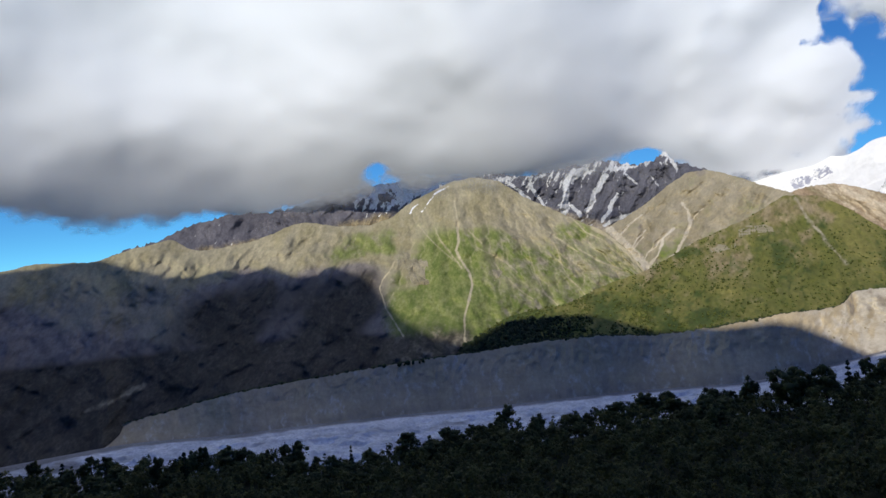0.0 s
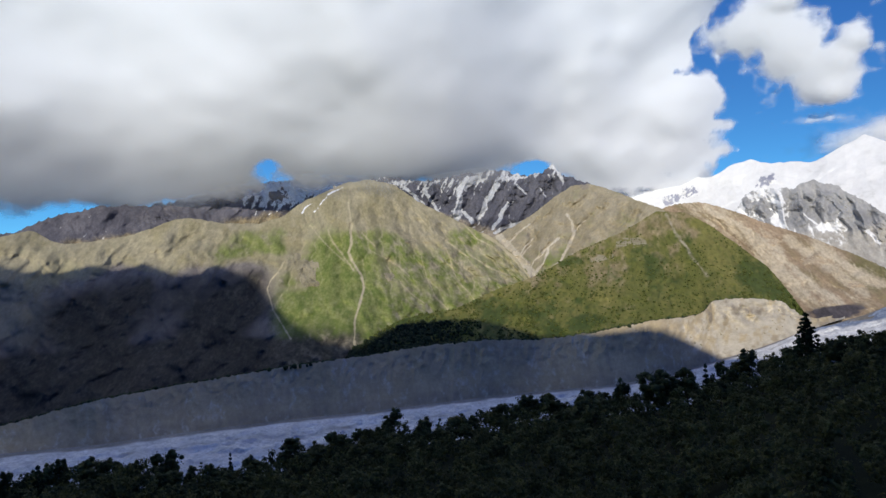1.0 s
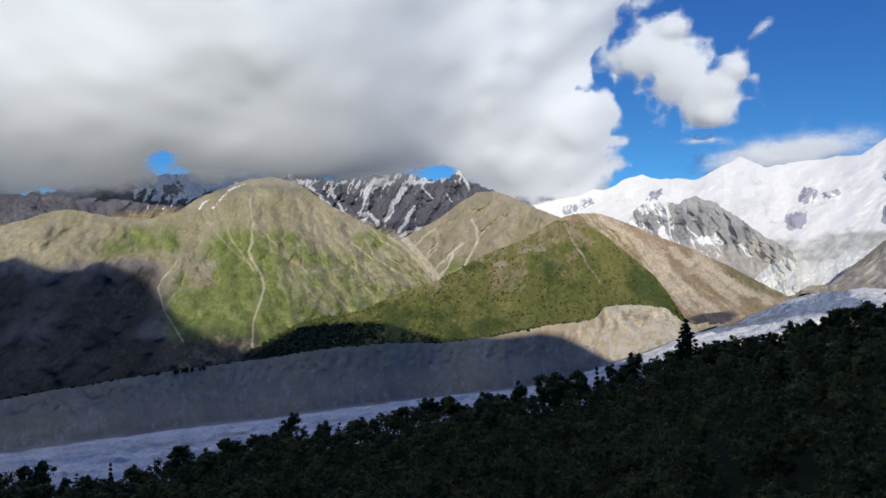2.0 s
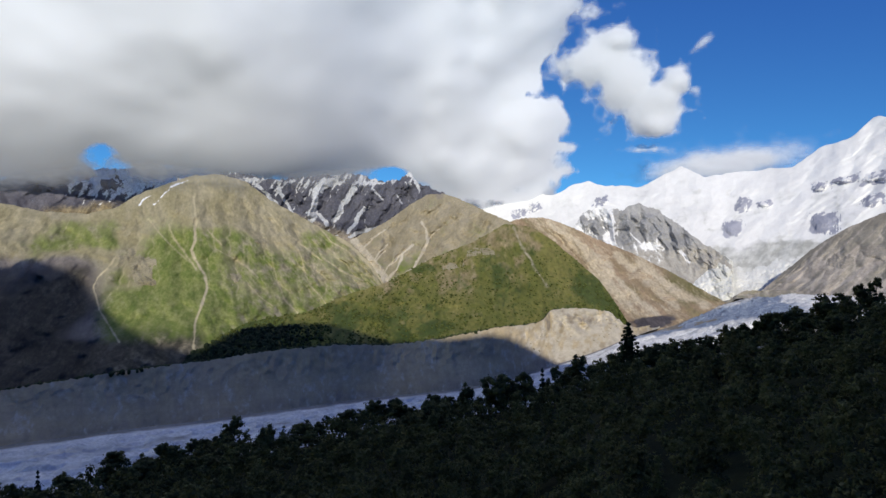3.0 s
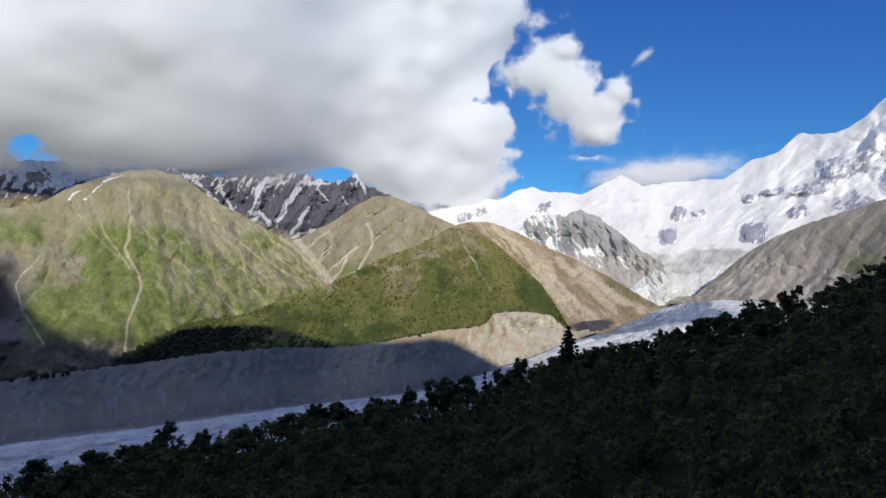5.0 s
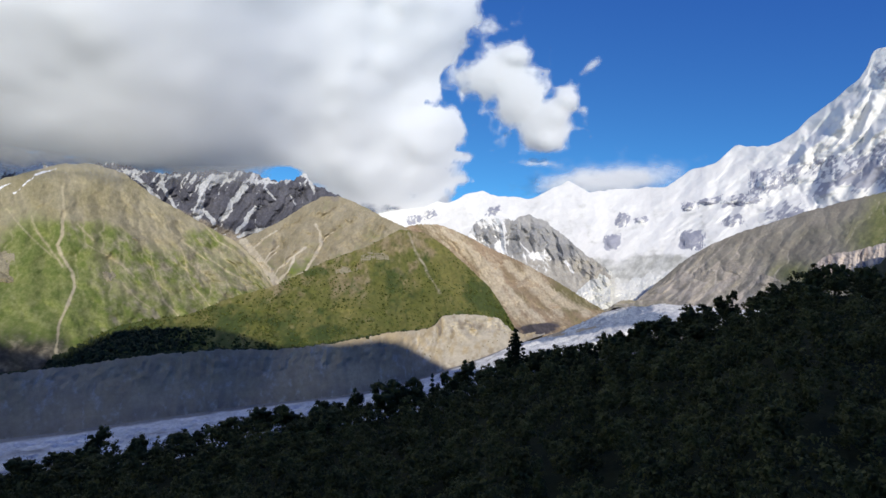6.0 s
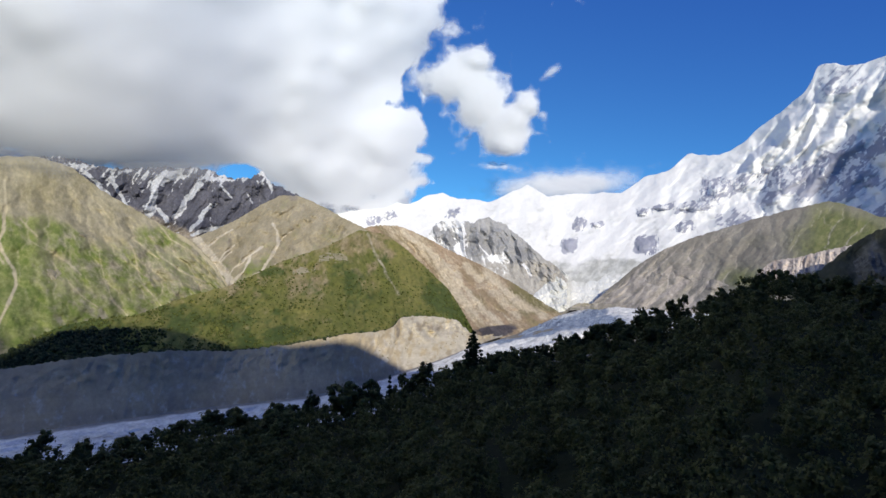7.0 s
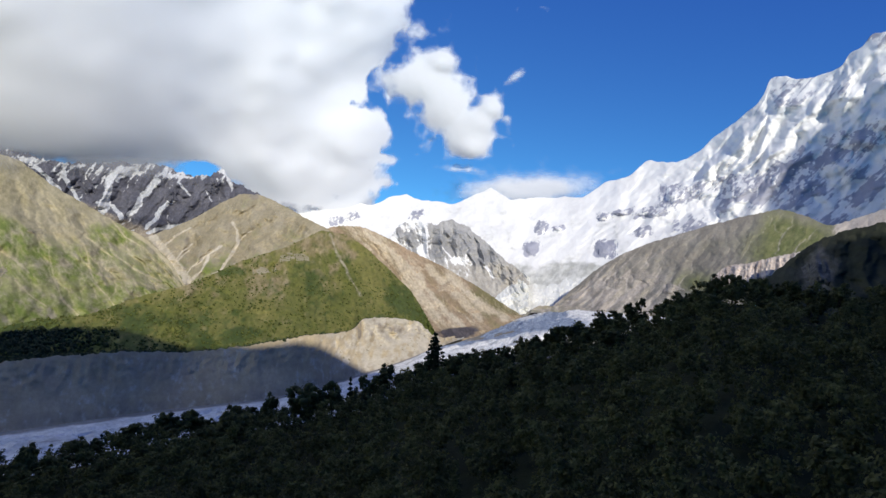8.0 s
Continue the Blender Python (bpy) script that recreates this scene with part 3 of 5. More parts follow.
        return {"grass": grass, "shrub": shrub, "shade_and_rock": shade_and_rock, "shade_and_wood": shade_and_wood, "rock": rock - 0.6 * smooth(0.35, 0.8, shade_and_rock), "scree": scree * (1 - 0.35 * smooth(0.4, 0.9, shade_and_rock)), "snow": snow}
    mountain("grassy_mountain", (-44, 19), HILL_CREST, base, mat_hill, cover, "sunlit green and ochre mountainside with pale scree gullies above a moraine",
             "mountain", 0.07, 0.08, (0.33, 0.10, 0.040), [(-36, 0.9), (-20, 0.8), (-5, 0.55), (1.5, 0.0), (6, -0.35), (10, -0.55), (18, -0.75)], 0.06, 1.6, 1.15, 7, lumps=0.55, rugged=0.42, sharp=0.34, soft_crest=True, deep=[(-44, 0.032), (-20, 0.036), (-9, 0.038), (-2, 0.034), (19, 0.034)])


def build_spur():
    crest = [(0.5, -8.3, 1190), (1.9, -7.22, 1210), (3.6, -6.1, 1260), (5.7, -4.95, 1320), (7.9, -4.5, 1380), (11, -4.1, 1480), (14.6, -2.5, 1620), (18.1, -1.45, 1740), (20, -0.5, 1850),
             (22.5, 0.9, 1980), (26.5, 2.5, 2150), (29.5, 4.2, 2300), (31.9, 3.9, 2300), (34, 2.5, 2250), (36.1, 0.7, 2150), (38.1, -1.1, 2020), (39.4, -3.0, 1920),
             (40.3, -4.5, 1860), (41.2, -6.0, 1820)]
    base = [(a, e - 0.5, float(moraine_r(a)) + 25) for a, e in MORAINE if a > -1]

    def cover(az, el, v, relief, water):
        n = fbm(az * 0.5, el * 0.5, 4, 71)
        dry = 0.16 + 0.5 * smooth(0.45, 0.75, n) * smooth(-4.5, 0, el) + 0.7 * (fbm(az * 1.4, el * 1.4, 4, 73) - 0.5) + 0.5 * spot(az, el, 28, 3.2, 4, 1.3) - 0.2 * smooth(30, 35, az)
        scree = 0.6 * streak(az, el, [(30.2, 3.9), (31.1, 2.0), (32.2, 0.2), (33.3, -1.6)], 0.25) + 0.3 * water * smooth(27, 31, az)
        shrub = 0.36 + 1.2 * (fbm(az * 0.35, el * 0.5, 3, 74, 0.5) - 0.5) + 1.7 * (fbm(az * 0.8, el * 1.1, 5, 72, 0.6) - 0.53) + 0.5 * smooth(0.1, 0.0, v) - 0.35 * smooth(-1, 2.5, el) + 0.55 * smooth(33.5, 37, az) * smooth(1, -2.5, el) + 0.5 * smooth(13, 5, az) + 0.35 * (water - 0.25)
        return {"dry": dry, "shrub": shrub, "scree": scree}
    mountain("green_spur", (1.0, 40.7), crest, base, mat_spur, cover, "green shrub-covered spur running down to the moraine crest", "mountain",
             0.06, 0.06, (0.36, 0.10, 0.030), [(2, 0.7), (18, 0.6), (25, 0.1), (32, -0.46), (41, -0.7)], 0.07, 3.0, 1.1, 13, back=250, lumps=0.55, rugged=0.42, sharp=0.34)


# scree runnels that meet in one fan
FAN = [[(17.3, -0.5), (17.0, 0.2), (17.7, 1.1), (18.2, 1.6)], [(17.9, -1.0), (18.5, 0.1), (19.4, 1.0), (20.8, 2.2)], [(18.2, -1.3), (19.3, -0.1), (19.7, 0.8), (19.8, 1.3)],
       [(18.3, -1.4), (19.5, -1.0), (20.8, -0.1), (21.7, 1.4), (22.2, 2.5), (22.1, 3.7), (21.7, 4.2)], [(22.2, 2.5), (22.8, 3.3), (23.3, 3.7)],
       [(15.1, 0.8), (16.1, 1.8), (17.0, 2.7), (18.2, 3.6)], [(16.9, 0.2), (17.7, 1.5), (18.4, 2.2)], [(22.1, 0.6), (24.3, 0.6), (26.1, 1.2), (28.0, 2.0)]]


def build_dry_hill():
    crest = [(12.5, 2.3, 2700), (14.9, 2.5, 2720), (18, 4.15, 2800), (20.5, 5.92, 2880), (22, 6.84, 2920), (23.8, 7.02, 2940), (25.9, 6.25, 2900), (27.7, 5.31, 2800), (29.8, 4.4, 2700), (31, 3.5, 2650)]
    base = [(12.5, -2.5, 2100), (18, -4, 2050), (31, -2.5, 2350)]
    lines = FAN

    def cover(az, el, v, relief, water):
        grass = 0.12 + 0.35 * smooth(22, 27, az) * smooth(4.5, 2, el) + 0.8 * (fbm(az * 0.8, el * 0.8, 4, 81) - 0.5) + 0.35 * smooth(2.5, 0, el)
        rock = 0.15 + 1.0 * (fbm(az * 1.5, el * 1.5, 5, 82) - 0.5) + 0.4 * smooth(6.2, 7, el)
        return {"grass": grass, "scree": np.maximum(np.maximum(1.15 * streaks(az, el, lines, 0.15), 1.3 * streak(az, el, [(18.4, -1.2), (17.9, -0.4), (17.2, 0.5), (16.3, 1.5), (15.3, 2.6), (15.1, 3.4)], 0.42, 0.1, 88)), 0.9 * spot(az, el, 18, -1.3, 0.7, 0.35)) + 0.35 * water, "rock": rock}
    mountain("dry_hill", (12.5, 31), crest, base, mat_dry, cover, "ochre hilltop with fan-shaped pale scree gullies above a green spur", "mountain",
             0.05, 0.05, (0.55, 0.10, 0.032), 0.68, 0.10, 1.8, 1.1, 17, lumps=0.5, rugged=0.42, sharp=0.34)


def build_tan_spur():
    crest = [(28.4, 2.4, 2680), (29.3, 4.2, 2700), (30.9, 4.69, 2740), (33, 4.79, 2780), (35.1, 4.05, 2780), (37.6, 2.85, 2760), (41.1, 1.3, 2730), (44.5, -0.45, 2680), (46.9, -1.9, 2640),
             (48.7, -2.9, 2600), (49.6, -3.9, 2590)]
    base = [(27, -2, 2400), (35, -4.5, 2250), (39, -6.2, 1900), (42, -5.8, 1870), (45.7, -4.6, 2080), (48.8, -3.2, 2500), (50, -4.2, 2560)]
    lines = [[(35.1, 3.1), (37.6, 0.8), (39.7, -1.0), (41.6, -3.0), (43.1, -4.0)], [(36.6, 1.2), (39.0, -1.2), (40.6, -3.4)], [(41.6, 0.54), (44.5, -1.95), (46.9, -3.13)], [(37.6, -0.01), (40.2, -3.06)], [(33.5, 4.2), (36.5, 2.2), (39, 0.2)],
             [(39.5, 1.2), (42.5, -1.2), (44.6, -3.3)]]

    def cover(az, el, v, relief, water):
        grass = 0.26 + 0.8 * smooth(42, 45.5, az) * smooth(-3.4, -2.2, el) + 1.0 * (fbm((az + el) * 1.0, el * 0.5, 4, 91) - 0.5)
        # The rock mask paints a shadow patch at the spur's foot.
        return {"grass": grass, "rock": 1.3 * spot(az, el, 42.6, -4.72, 1.9, 0.55, 0.16) + 0.9 * (fbm(az * 1.6, el * 3.0, 4, 93) - 0.5) * spot(az, el, 42.8, -4.6, 3.0, 0.9), "scree": np.maximum(1.1 * streaks(az, el, lines, 0.6), 0.26 + 1.3 * (fbm((az + 1.1 * el) * 1.4, el * 0.5, 4, 92) - 0.5)) + 0.4 * water - 0.15 * smooth(42, 46, az)}
    mountain("tan_spur", (28.4, 49.4), crest, base, mat_tan, cover, "bare tan spur with diagonal debris chutes ending at the glacier", "mountain",
             0.05, 0.05, (0.6, 0.08, 0.022), -0.92, 0.08, 2.5, 1.1, 19, lumps=0.45, rugged=0.42, sharp=0.36)


def build_brown_ridge():
    crest = [(-40, 0.5, 4000), (-30, 1.8, 4000), (-27.6, 2.93, 4050), (-24.1, 3.99, 4100), (-22.3, 5.0, 4120), (-19, 5.8, 4150), (-16.1, 5.81, 4150), (-12.5, 6.51, 4180), (-10.4, 7.31, 4200), (-7.3, 7.8, 4200),
             (-4.6, 8.15, 4200), (-0.3, 8.56, 4250), (4, 8.5, 4250), (7, 7, 4250)]
    base = [(-40, -0.5, 3300), (-20, 1.2, 3400), (0, 3, 3600), (7, 3, 3600)]

    def cover(az, el, v, relief, water):
        return {"dry": 0.1 + 0.55 * smooth(0.62, 0.3, v) + 0.8 * (fbm(az * 0.7, el * 0.7, 4, 102) - 0.5),
                "snow": 0.12 + 0.75 * smooth(-11, -6, az) * smooth(0.3, 0.8, v) + 1.0 * (fbm((az - 0.6 * el) * 1.8, el * 1.4, 5, 101, 0.6) - 0.55) + 0.45 * (water - 0.25)}
    mountain("brown_ridge", (-40, 7), crest, base, mat_brown, cover, "shaded brown rocky ridge with traces of snow under the cloud", "mountain",
             0.07, 0.07, (0.4, 0.28, 0.03), 0.5, 0.26, 1.6, 1.0, 23, lumps=0.6)


def build_rocky_peak():
    crest = [(0, 7.5, 3180), (5, 8.4, 3160), (8.1, 7.9, 3150), (11.8, 8.35, 3150), (15.3, 8.75, 3180), (17.8, 8.05, 3200), (19.4, 8.2, 3220), (20.2, 8.7, 3230), (20.6, 9.2, 3230), (20.9, 8.2, 3230),
             (21.6, 7.9, 3240), (23.3, 7.2, 3250), (26, 5.5, 3280), (28, 4, 3300)]
    base = [(0, 4, 3000), (8, 3, 2980), (14, 1.0, 2950), (22, 1, 3000), (26, 1, 3050), (28, 1, 3100)]
    lines = [([(5.8, 7.9), (7.3, 6.8), (8.3, 5.8), (9.0, 4.6)], 0.26), ([(8.4, 7.3), (9.5, 5.3), (10.0, 4.3)], 0.34), ([(12.9, 7.9), (11.9, 7.2), (11.6, 5.7), (11.2, 4.1)], 0.55), ([(12.2, 4.9), (12.8, 3.9)], 0.3),
             ([(15.5, 7.3), (14.5, 6.0), (13.3, 4.2)], 0.32), ([(16.5, 5.8), (15.6, 4.5), (14.8, 3.3)], 0.30), ([(17.6, 3.8), (16.1, 3.4), (14.8, 2.9)], 0.26), ([(13.2, 8.1), (12.4, 7.0)], 0.2),
             ([(17.1, 7.4), (18.1, 6.4)], 0.2), ([(19.2, 6.9), (19.8, 6.0)], 0.22), ([(20.7, 8.4), (21.5, 7.0)], 0.25)]

    def cover(az, el, v, relief, water):
        snow = 0.29 + 1.2 * (ridged((az - 0.5 * el) * 1.6, el * 0.7, 5, 111) - 0.62) + 0.7 * spot(az, el, 20.4, 9.0, 0.35, 0.5) + 0.26 * smooth(6.6, 8.0, el) * (0.5 + fbm(az * 2, el * 2, 3, 112)) - 0.3 * spot(az, el, 15, 5.4, 2.5, 1.2) + 0.55 * (water - 0.3)
        for k, (line, width) in enumerate(lines):
            snow = np.maximum(snow, 1.15 * streak(az, el, line, width, 0.22, 115 + k))
        snow = snow - 0.32 * smooth(16.5, 18, az) * smooth(8.2, 7.2, el)
        return {"snow": snow, "scree": 0.8 * smooth(4.4, 2.9, el + 0.35 * (az - 14))}
    mountain("rocky_peak", (0, 28), crest, base, mat_peak, cover, "jagged rock peak streaked with snow couloirs, coloured as if in cloud shade", "mountain",
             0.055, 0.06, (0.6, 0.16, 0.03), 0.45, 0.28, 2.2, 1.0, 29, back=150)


# bare bluffs in the snowfields: azimuth, elevation, half width, half height
BLUFFS = ((49.9, 5.4, 0.5, 0.55), (51.5, 5.4, 0.5, 0.25), (49.1, 3.5, 0.65, 0.62), (55.6, 3.7, 0.85, 0.62), (57.2, 7.0, 0.6, 0.22), (59.4, 7.1, 1.2, 0.35), (55.6, 6.6, 0.5, 0.3), (59.0, 5.3, 0.7, 0.4),
          (61.3, 8.6, 0.8, 0.7), (30.9, 5.2, 0.7, 0.35), (32.2, 5.7, 0.5, 0.4), (38.2, 6.2, 0.7, 0.35))
SOLID = (2, 3)                         # the bluffs that hold little snow


def build_massif():
    snow_ridge = [(20, 6.3, 4300), (25, 6.76, 4350), (26.6, 7.04, 4350), (29.3, 6.53, 4350), (31.4, 6.79, 4400), (34, 6.85, 4400), (35.6, 7.54, 4400), (37.1, 8.04, 4400), (38.6, 7.49, 4400), (41.6, 7.32, 4400), (43.6, 8.37, 4400),
             (45, 8.95, 4400), (46.9, 7.98, 4400), (50.5, 8.29, 4400), (53.5, 8.34, 4400), (55.6, 9.79, 4400), (57.6, 10.28, 4400), (59.0, 11.6, 4400), (59.4, 11.75, 4400)]
    summit_ridge = [(60.1, 11.5, 4370), (61.5, 11.35, 4350), (62.6, 11.8, 4330), (64.6, 13.35, 4270), (66.2, 14.6, 4230),
             (67.9, 15.95, 4180), (68.45, 16.9, 4150), (68.75, 17.75, 4140), (69.3, 17.85, 4130), (70.1, 17.9, 4110), (70.8, 17.5, 4100), (71.6, 17.55, 4090), (73.1, 17.95, 4060), (73.9, 18.25, 4030), (74.4, 19.05, 4000),
             (75.3, 19.5, 3970), (75.8, 20.15, 3950), (76.8, 20.25, 3940), (80, 21, 3850), (88, 19, 3700)]
    crest = snow_ridge + summit_ridge
    base = [(20, 0, 3450), (36, 0, 3400), (42, -2.0, 3100), (45, -3.6, 2960), (49, -4.0, 2900), (52.5, -3.6, 2960), (55, -2.3, 3100), (60, 0, 3300), (88, 1, 3300)]

    def cover(az, el, v, relief, water):
        n = fbm((az - 0.5 * el) * 0.7, el * 0.8, 5, 121, 0.55)
        fine = ridged((az - 0.8 * el) * 1.5, (el + 0.3 * az) * 1.6, 5, 122, 0.6)
        fine = 0.5 * fine + 0.5 * ridged((az - 0.85 * el) * 3.4, (el + 0.3 * az) * 0.8, 4, 123, 0.55)
        top = table([(60, 7.6), (61.3, 8.6), (64.1, 10.3), (66.3, 10.7), (70.5, 11.9), (73.2, 12.8), (76.8, 14), (88, 16)], az, 1, 0.6) + 2.2 * (fbm(az * 0.9, el * 0.9, 4, 124) - 0.5)
        face = smooth(60.3, 61.8, az) * smooth(0.5, -0.5, el - top)
        hang = spot(az, el, 73.6, 10.2, 1.6, 1.0, -0.9) + spot(az, el, 70.6, 8.4, 1.2, 0.5, 0.4)
        high = smooth(66.5, 68.5, az) * smooth(13, 15, el - 0.3 * (az - 68))
        bluff = 0.0
        for k, (a, e, wa, we) in enumerate(BLUFFS):
            da, de = (az - a) / wa, (el - e - 0.35 * (az - a)) / we
            reach = (abs(da) ** 3 + abs(de) ** 3) ** (1 / 3) + 0.9 * (fbm(az * 1.6, el * 1.6, 4, 128 + k, 0.6) - 0.5)
            grain = fbm((az - 0.6 * el) * 3.2, (el + 0.4 * az) * 1.8, 5, 131 + k, 0.65) - 0.5
            bluff = np.maximum(bluff, np.clip(0.5 + 1.2 * (1 - reach), 0, 0.72) + (0.7 if k in SOLID else 2.0) * grain * (reach < 1.3))
        dark = sum(spot(az, el, a, e, wa, we, tilt) for a, e, wa, we, tilt in ((70.9, 9.6, 1.6, 1.7, 0.3), (62.0, 8.5, 1.3, 0.7, 0.5), (66.2, 9.2, 1.6, 0.9, 0.0), (74.5, 12.4, 2.2, 0.8, 0.2), (75.4, 8.3, 1.6, 0.8, 0.6), (68.4, 8.6, 1.2, 0.8, 0.0)))
        rock = -0.1 + (0.55 + 0.5 * face) * (n - 0.5) + (0.6 + 0.9 * face + 0.6 * high) * (fine - 0.62) + 0.36 * face + 0.85 * np.clip(dark, 0, 1) * face + 0.34 * high - 0.3 * hang
        rock = rock + (0.3 + 0.7 * face + 0.6 * high) * (relief - 0.5) - 0.3 * face * (water - 0.2) - 0.25 * smooth(5.5, 8, el) * smooth(60, 56, az)
        rock = np.maximum(rock, bluff)
        # The lens at azimuth 53 and grey creases paint shaded snow as ice.
        ice = 1.1 * spot(az, el, 53.4, 1.9, 1.7, 0.4, 0.12) + 0.95 * smooth(3.0, 0.0, el - 0.1 * abs(az - 49.5)) + 1.1 * (n - 0.5) + 1.0 * (ridged((az + 0.3 * el) * 0.8, (el - 0.1 * az) * 1.1, 5, 126, 0.6) - 0.56) * smooth(8, 6, el) * smooth(62, 58, az) * smooth(33, 37, az)
        return {"rock": rock - 0.5 * smooth(1.6, 0.6, el), "ice": ice}
    mountain("snow_massif", (20, 88), crest, base, mat_snow, cover, "huge snow and ice covered mountain massif with bare rock faces", "mountain",
             0.09, 0.09, (0.30, 0.22, 0.046), [(20, -0.3), (38, -0.2), (46, 0.5), (58, 0.7), (66, 0.9), (88, 0.9)], 0.13, 0.8, 1.0, 37, lumps=0.36, rugged=0.56, sharp=0.45, soft_crest=True, deep=[(20, 0.012), (44, 0.008), (56, 0.009), (60, 0.018), (65, 0.034), (88, 0.034)], calm=(0.28, 0.55), wide=1.4, round_off=0.12, crags=BLUFFS + ((73.9, 16.4, 0.5, 2.2), (66.9, 13.2, 0.4, 1.2), (64.2, 10.8, 0.4, 0.8)))


def build_icefall():
    crest = [(45.4, -2.2, 2900), (46.1, -0.7, 2930), (47.2, 0.5, 2960), (48.2, 1.2, 3050), (49.0, 0.5, 3250), (49.7, 0.95, 3300), (50.3, 0.35, 3350), (51.0, 1.25, 3400), (51.6, 0.8, 3400), (52.3, 1.6, 3400), (53.2, 1.2, 3400), (54, 1.7, 3400), (56, 1.5, 3400)]
    base = [(45.4, -3.0, 2800), (48, -3.4, 2800), (50, -3.4, 2820), (53, -3.4, 2840), (56, -2.6, 2900)]

    def cover(az, el, v, relief, water):
        dirt = 0.15 + 0.9 * (fbm(az * 1.2, el * 1.2, 4, 181) - 0.5) + 0.75 * spot(az, el, 52.2, -1.3, 0.9, 0.5, 0.5)
        return {"rock": dirt, "blue": 0.1 + 1.1 * (fbm(az * 2.5, el * 3.0, 4, 182) - 0.5)}
    mountain("icefall", (45.4, 55.6), crest, base, mat_icefall, cover, "crevassed creamy white icefall tumbling from the snow bowl", "icefall",
             0.045, 0.045, (1.3, 1.2, 0.004), 0.0, 0.3, 1.2, 1.0, 59, soft_crest=True, back=60, lumps=0.8, rugged=0.55, sharp=0.5, onto=("snow_massif", "rock_buttress"))


def build_debris_flat():
    crest = [(48.2, -3.0, 2760), (48.9, -2.5, 2765), (49.6, -1.95, 2770), (50.2, -1.75, 2780), (53, -1.7, 2800), (56.5, -1.95, 2800)]
    base = [(48.2, -2.6, 2740), (50, -2.4, 2740), (53, -2.3, 2740), (56.5, -2.3, 2740)]

    def cover(az, el, v, relief, water):
        return {"grass": 0.22 + 0.8 * (fbm(az * 1.5, el * 4, 4, 191) - 0.5), "scree": 0.3 + 0.9 * (fbm(az * 2.5, el * 6, 4, 192) - 0.5), "rock": 0.2 + 0 * az}
    mountain("debris_bank", (48.4, 56.3), crest, base, mat_right, cover, "low grey-green debris bank between the icefall and the glacier", "bank",
             0.04, 0.04, (1.6, 1.0, 0.004), 0.0, 0.08, 3.0, 1.0, 61, back=60, lumps=0.6)


def build_buttress():
    crest = [(35.2, 3.0, 3450), (35.8, 3.7, 3450), (36.5, 5.0, 3450), (37.8, 5.6, 3450), (40, 5.3, 3450), (41.5, 5.81, 3450), (42.9, 5.34, 3450), (44.3, 4.35, 3400), (46.5, 2.4, 3300), (48.1, 1.35, 3200), (49, 0.2, 3150)]
    base = [(35, -1, 3150), (43, -2.5, 3000), (46, -3.6, 2900), (49, -3.6, 2880)]
    lines = [[(40.2, 3.9), (41.1, 2.84), (42.1, 1.9)], [(36.6, 3.4), (37.3, 2.5), (39, 1.9)], [(43.2, 3.1), (42.9, 1.8)], [(45, 1.56), (46, 0.07)], [(38.4, 4.5), (37.8, 3.2)]]

    def cover(az, el, v, relief, water):
        snow = 0.24 + 1.1 * (ridged((az + 0.4 * el) * 1.3, el * 1.1, 5, 131) - 0.6) + 0.35 * smooth(39.8, 38.8, az) + 0.9 * spot(az, el, 39.0, 3.0, 0.5, 1.5) + 0.7 * spot(az, el, 42.2, 2.0, 1.2, 0.35) - 0.35 * smooth(43, 44.5, az) + 0.6 * (water - 0.3) * smooth(0.8, 2.5, el) - 0.5 * spot(az, el, 41.6, 4.2, 1.5, 1.2)
        return {"snow": np.maximum(snow, 0.9 * streaks(az, el, lines, 0.2)) - 0.5 * smooth(1.0, -0.5, el), "scree": 1.1 * smooth(2.4, 0.8, el) + 0.5 * smooth(44.5, 46.5, az)}
    mountain("rock_buttress", (35.2, 49), crest, base, mat_butte, cover, "grey rock buttress with snow chutes below the snowfields", "cliff",
             0.045, 0.045, (0.8, 0.25, 0.026), -0.35, 0.26, 1.6, 0.9, 41, back=200, calm=(0.45, 0.7), wide=0.7)


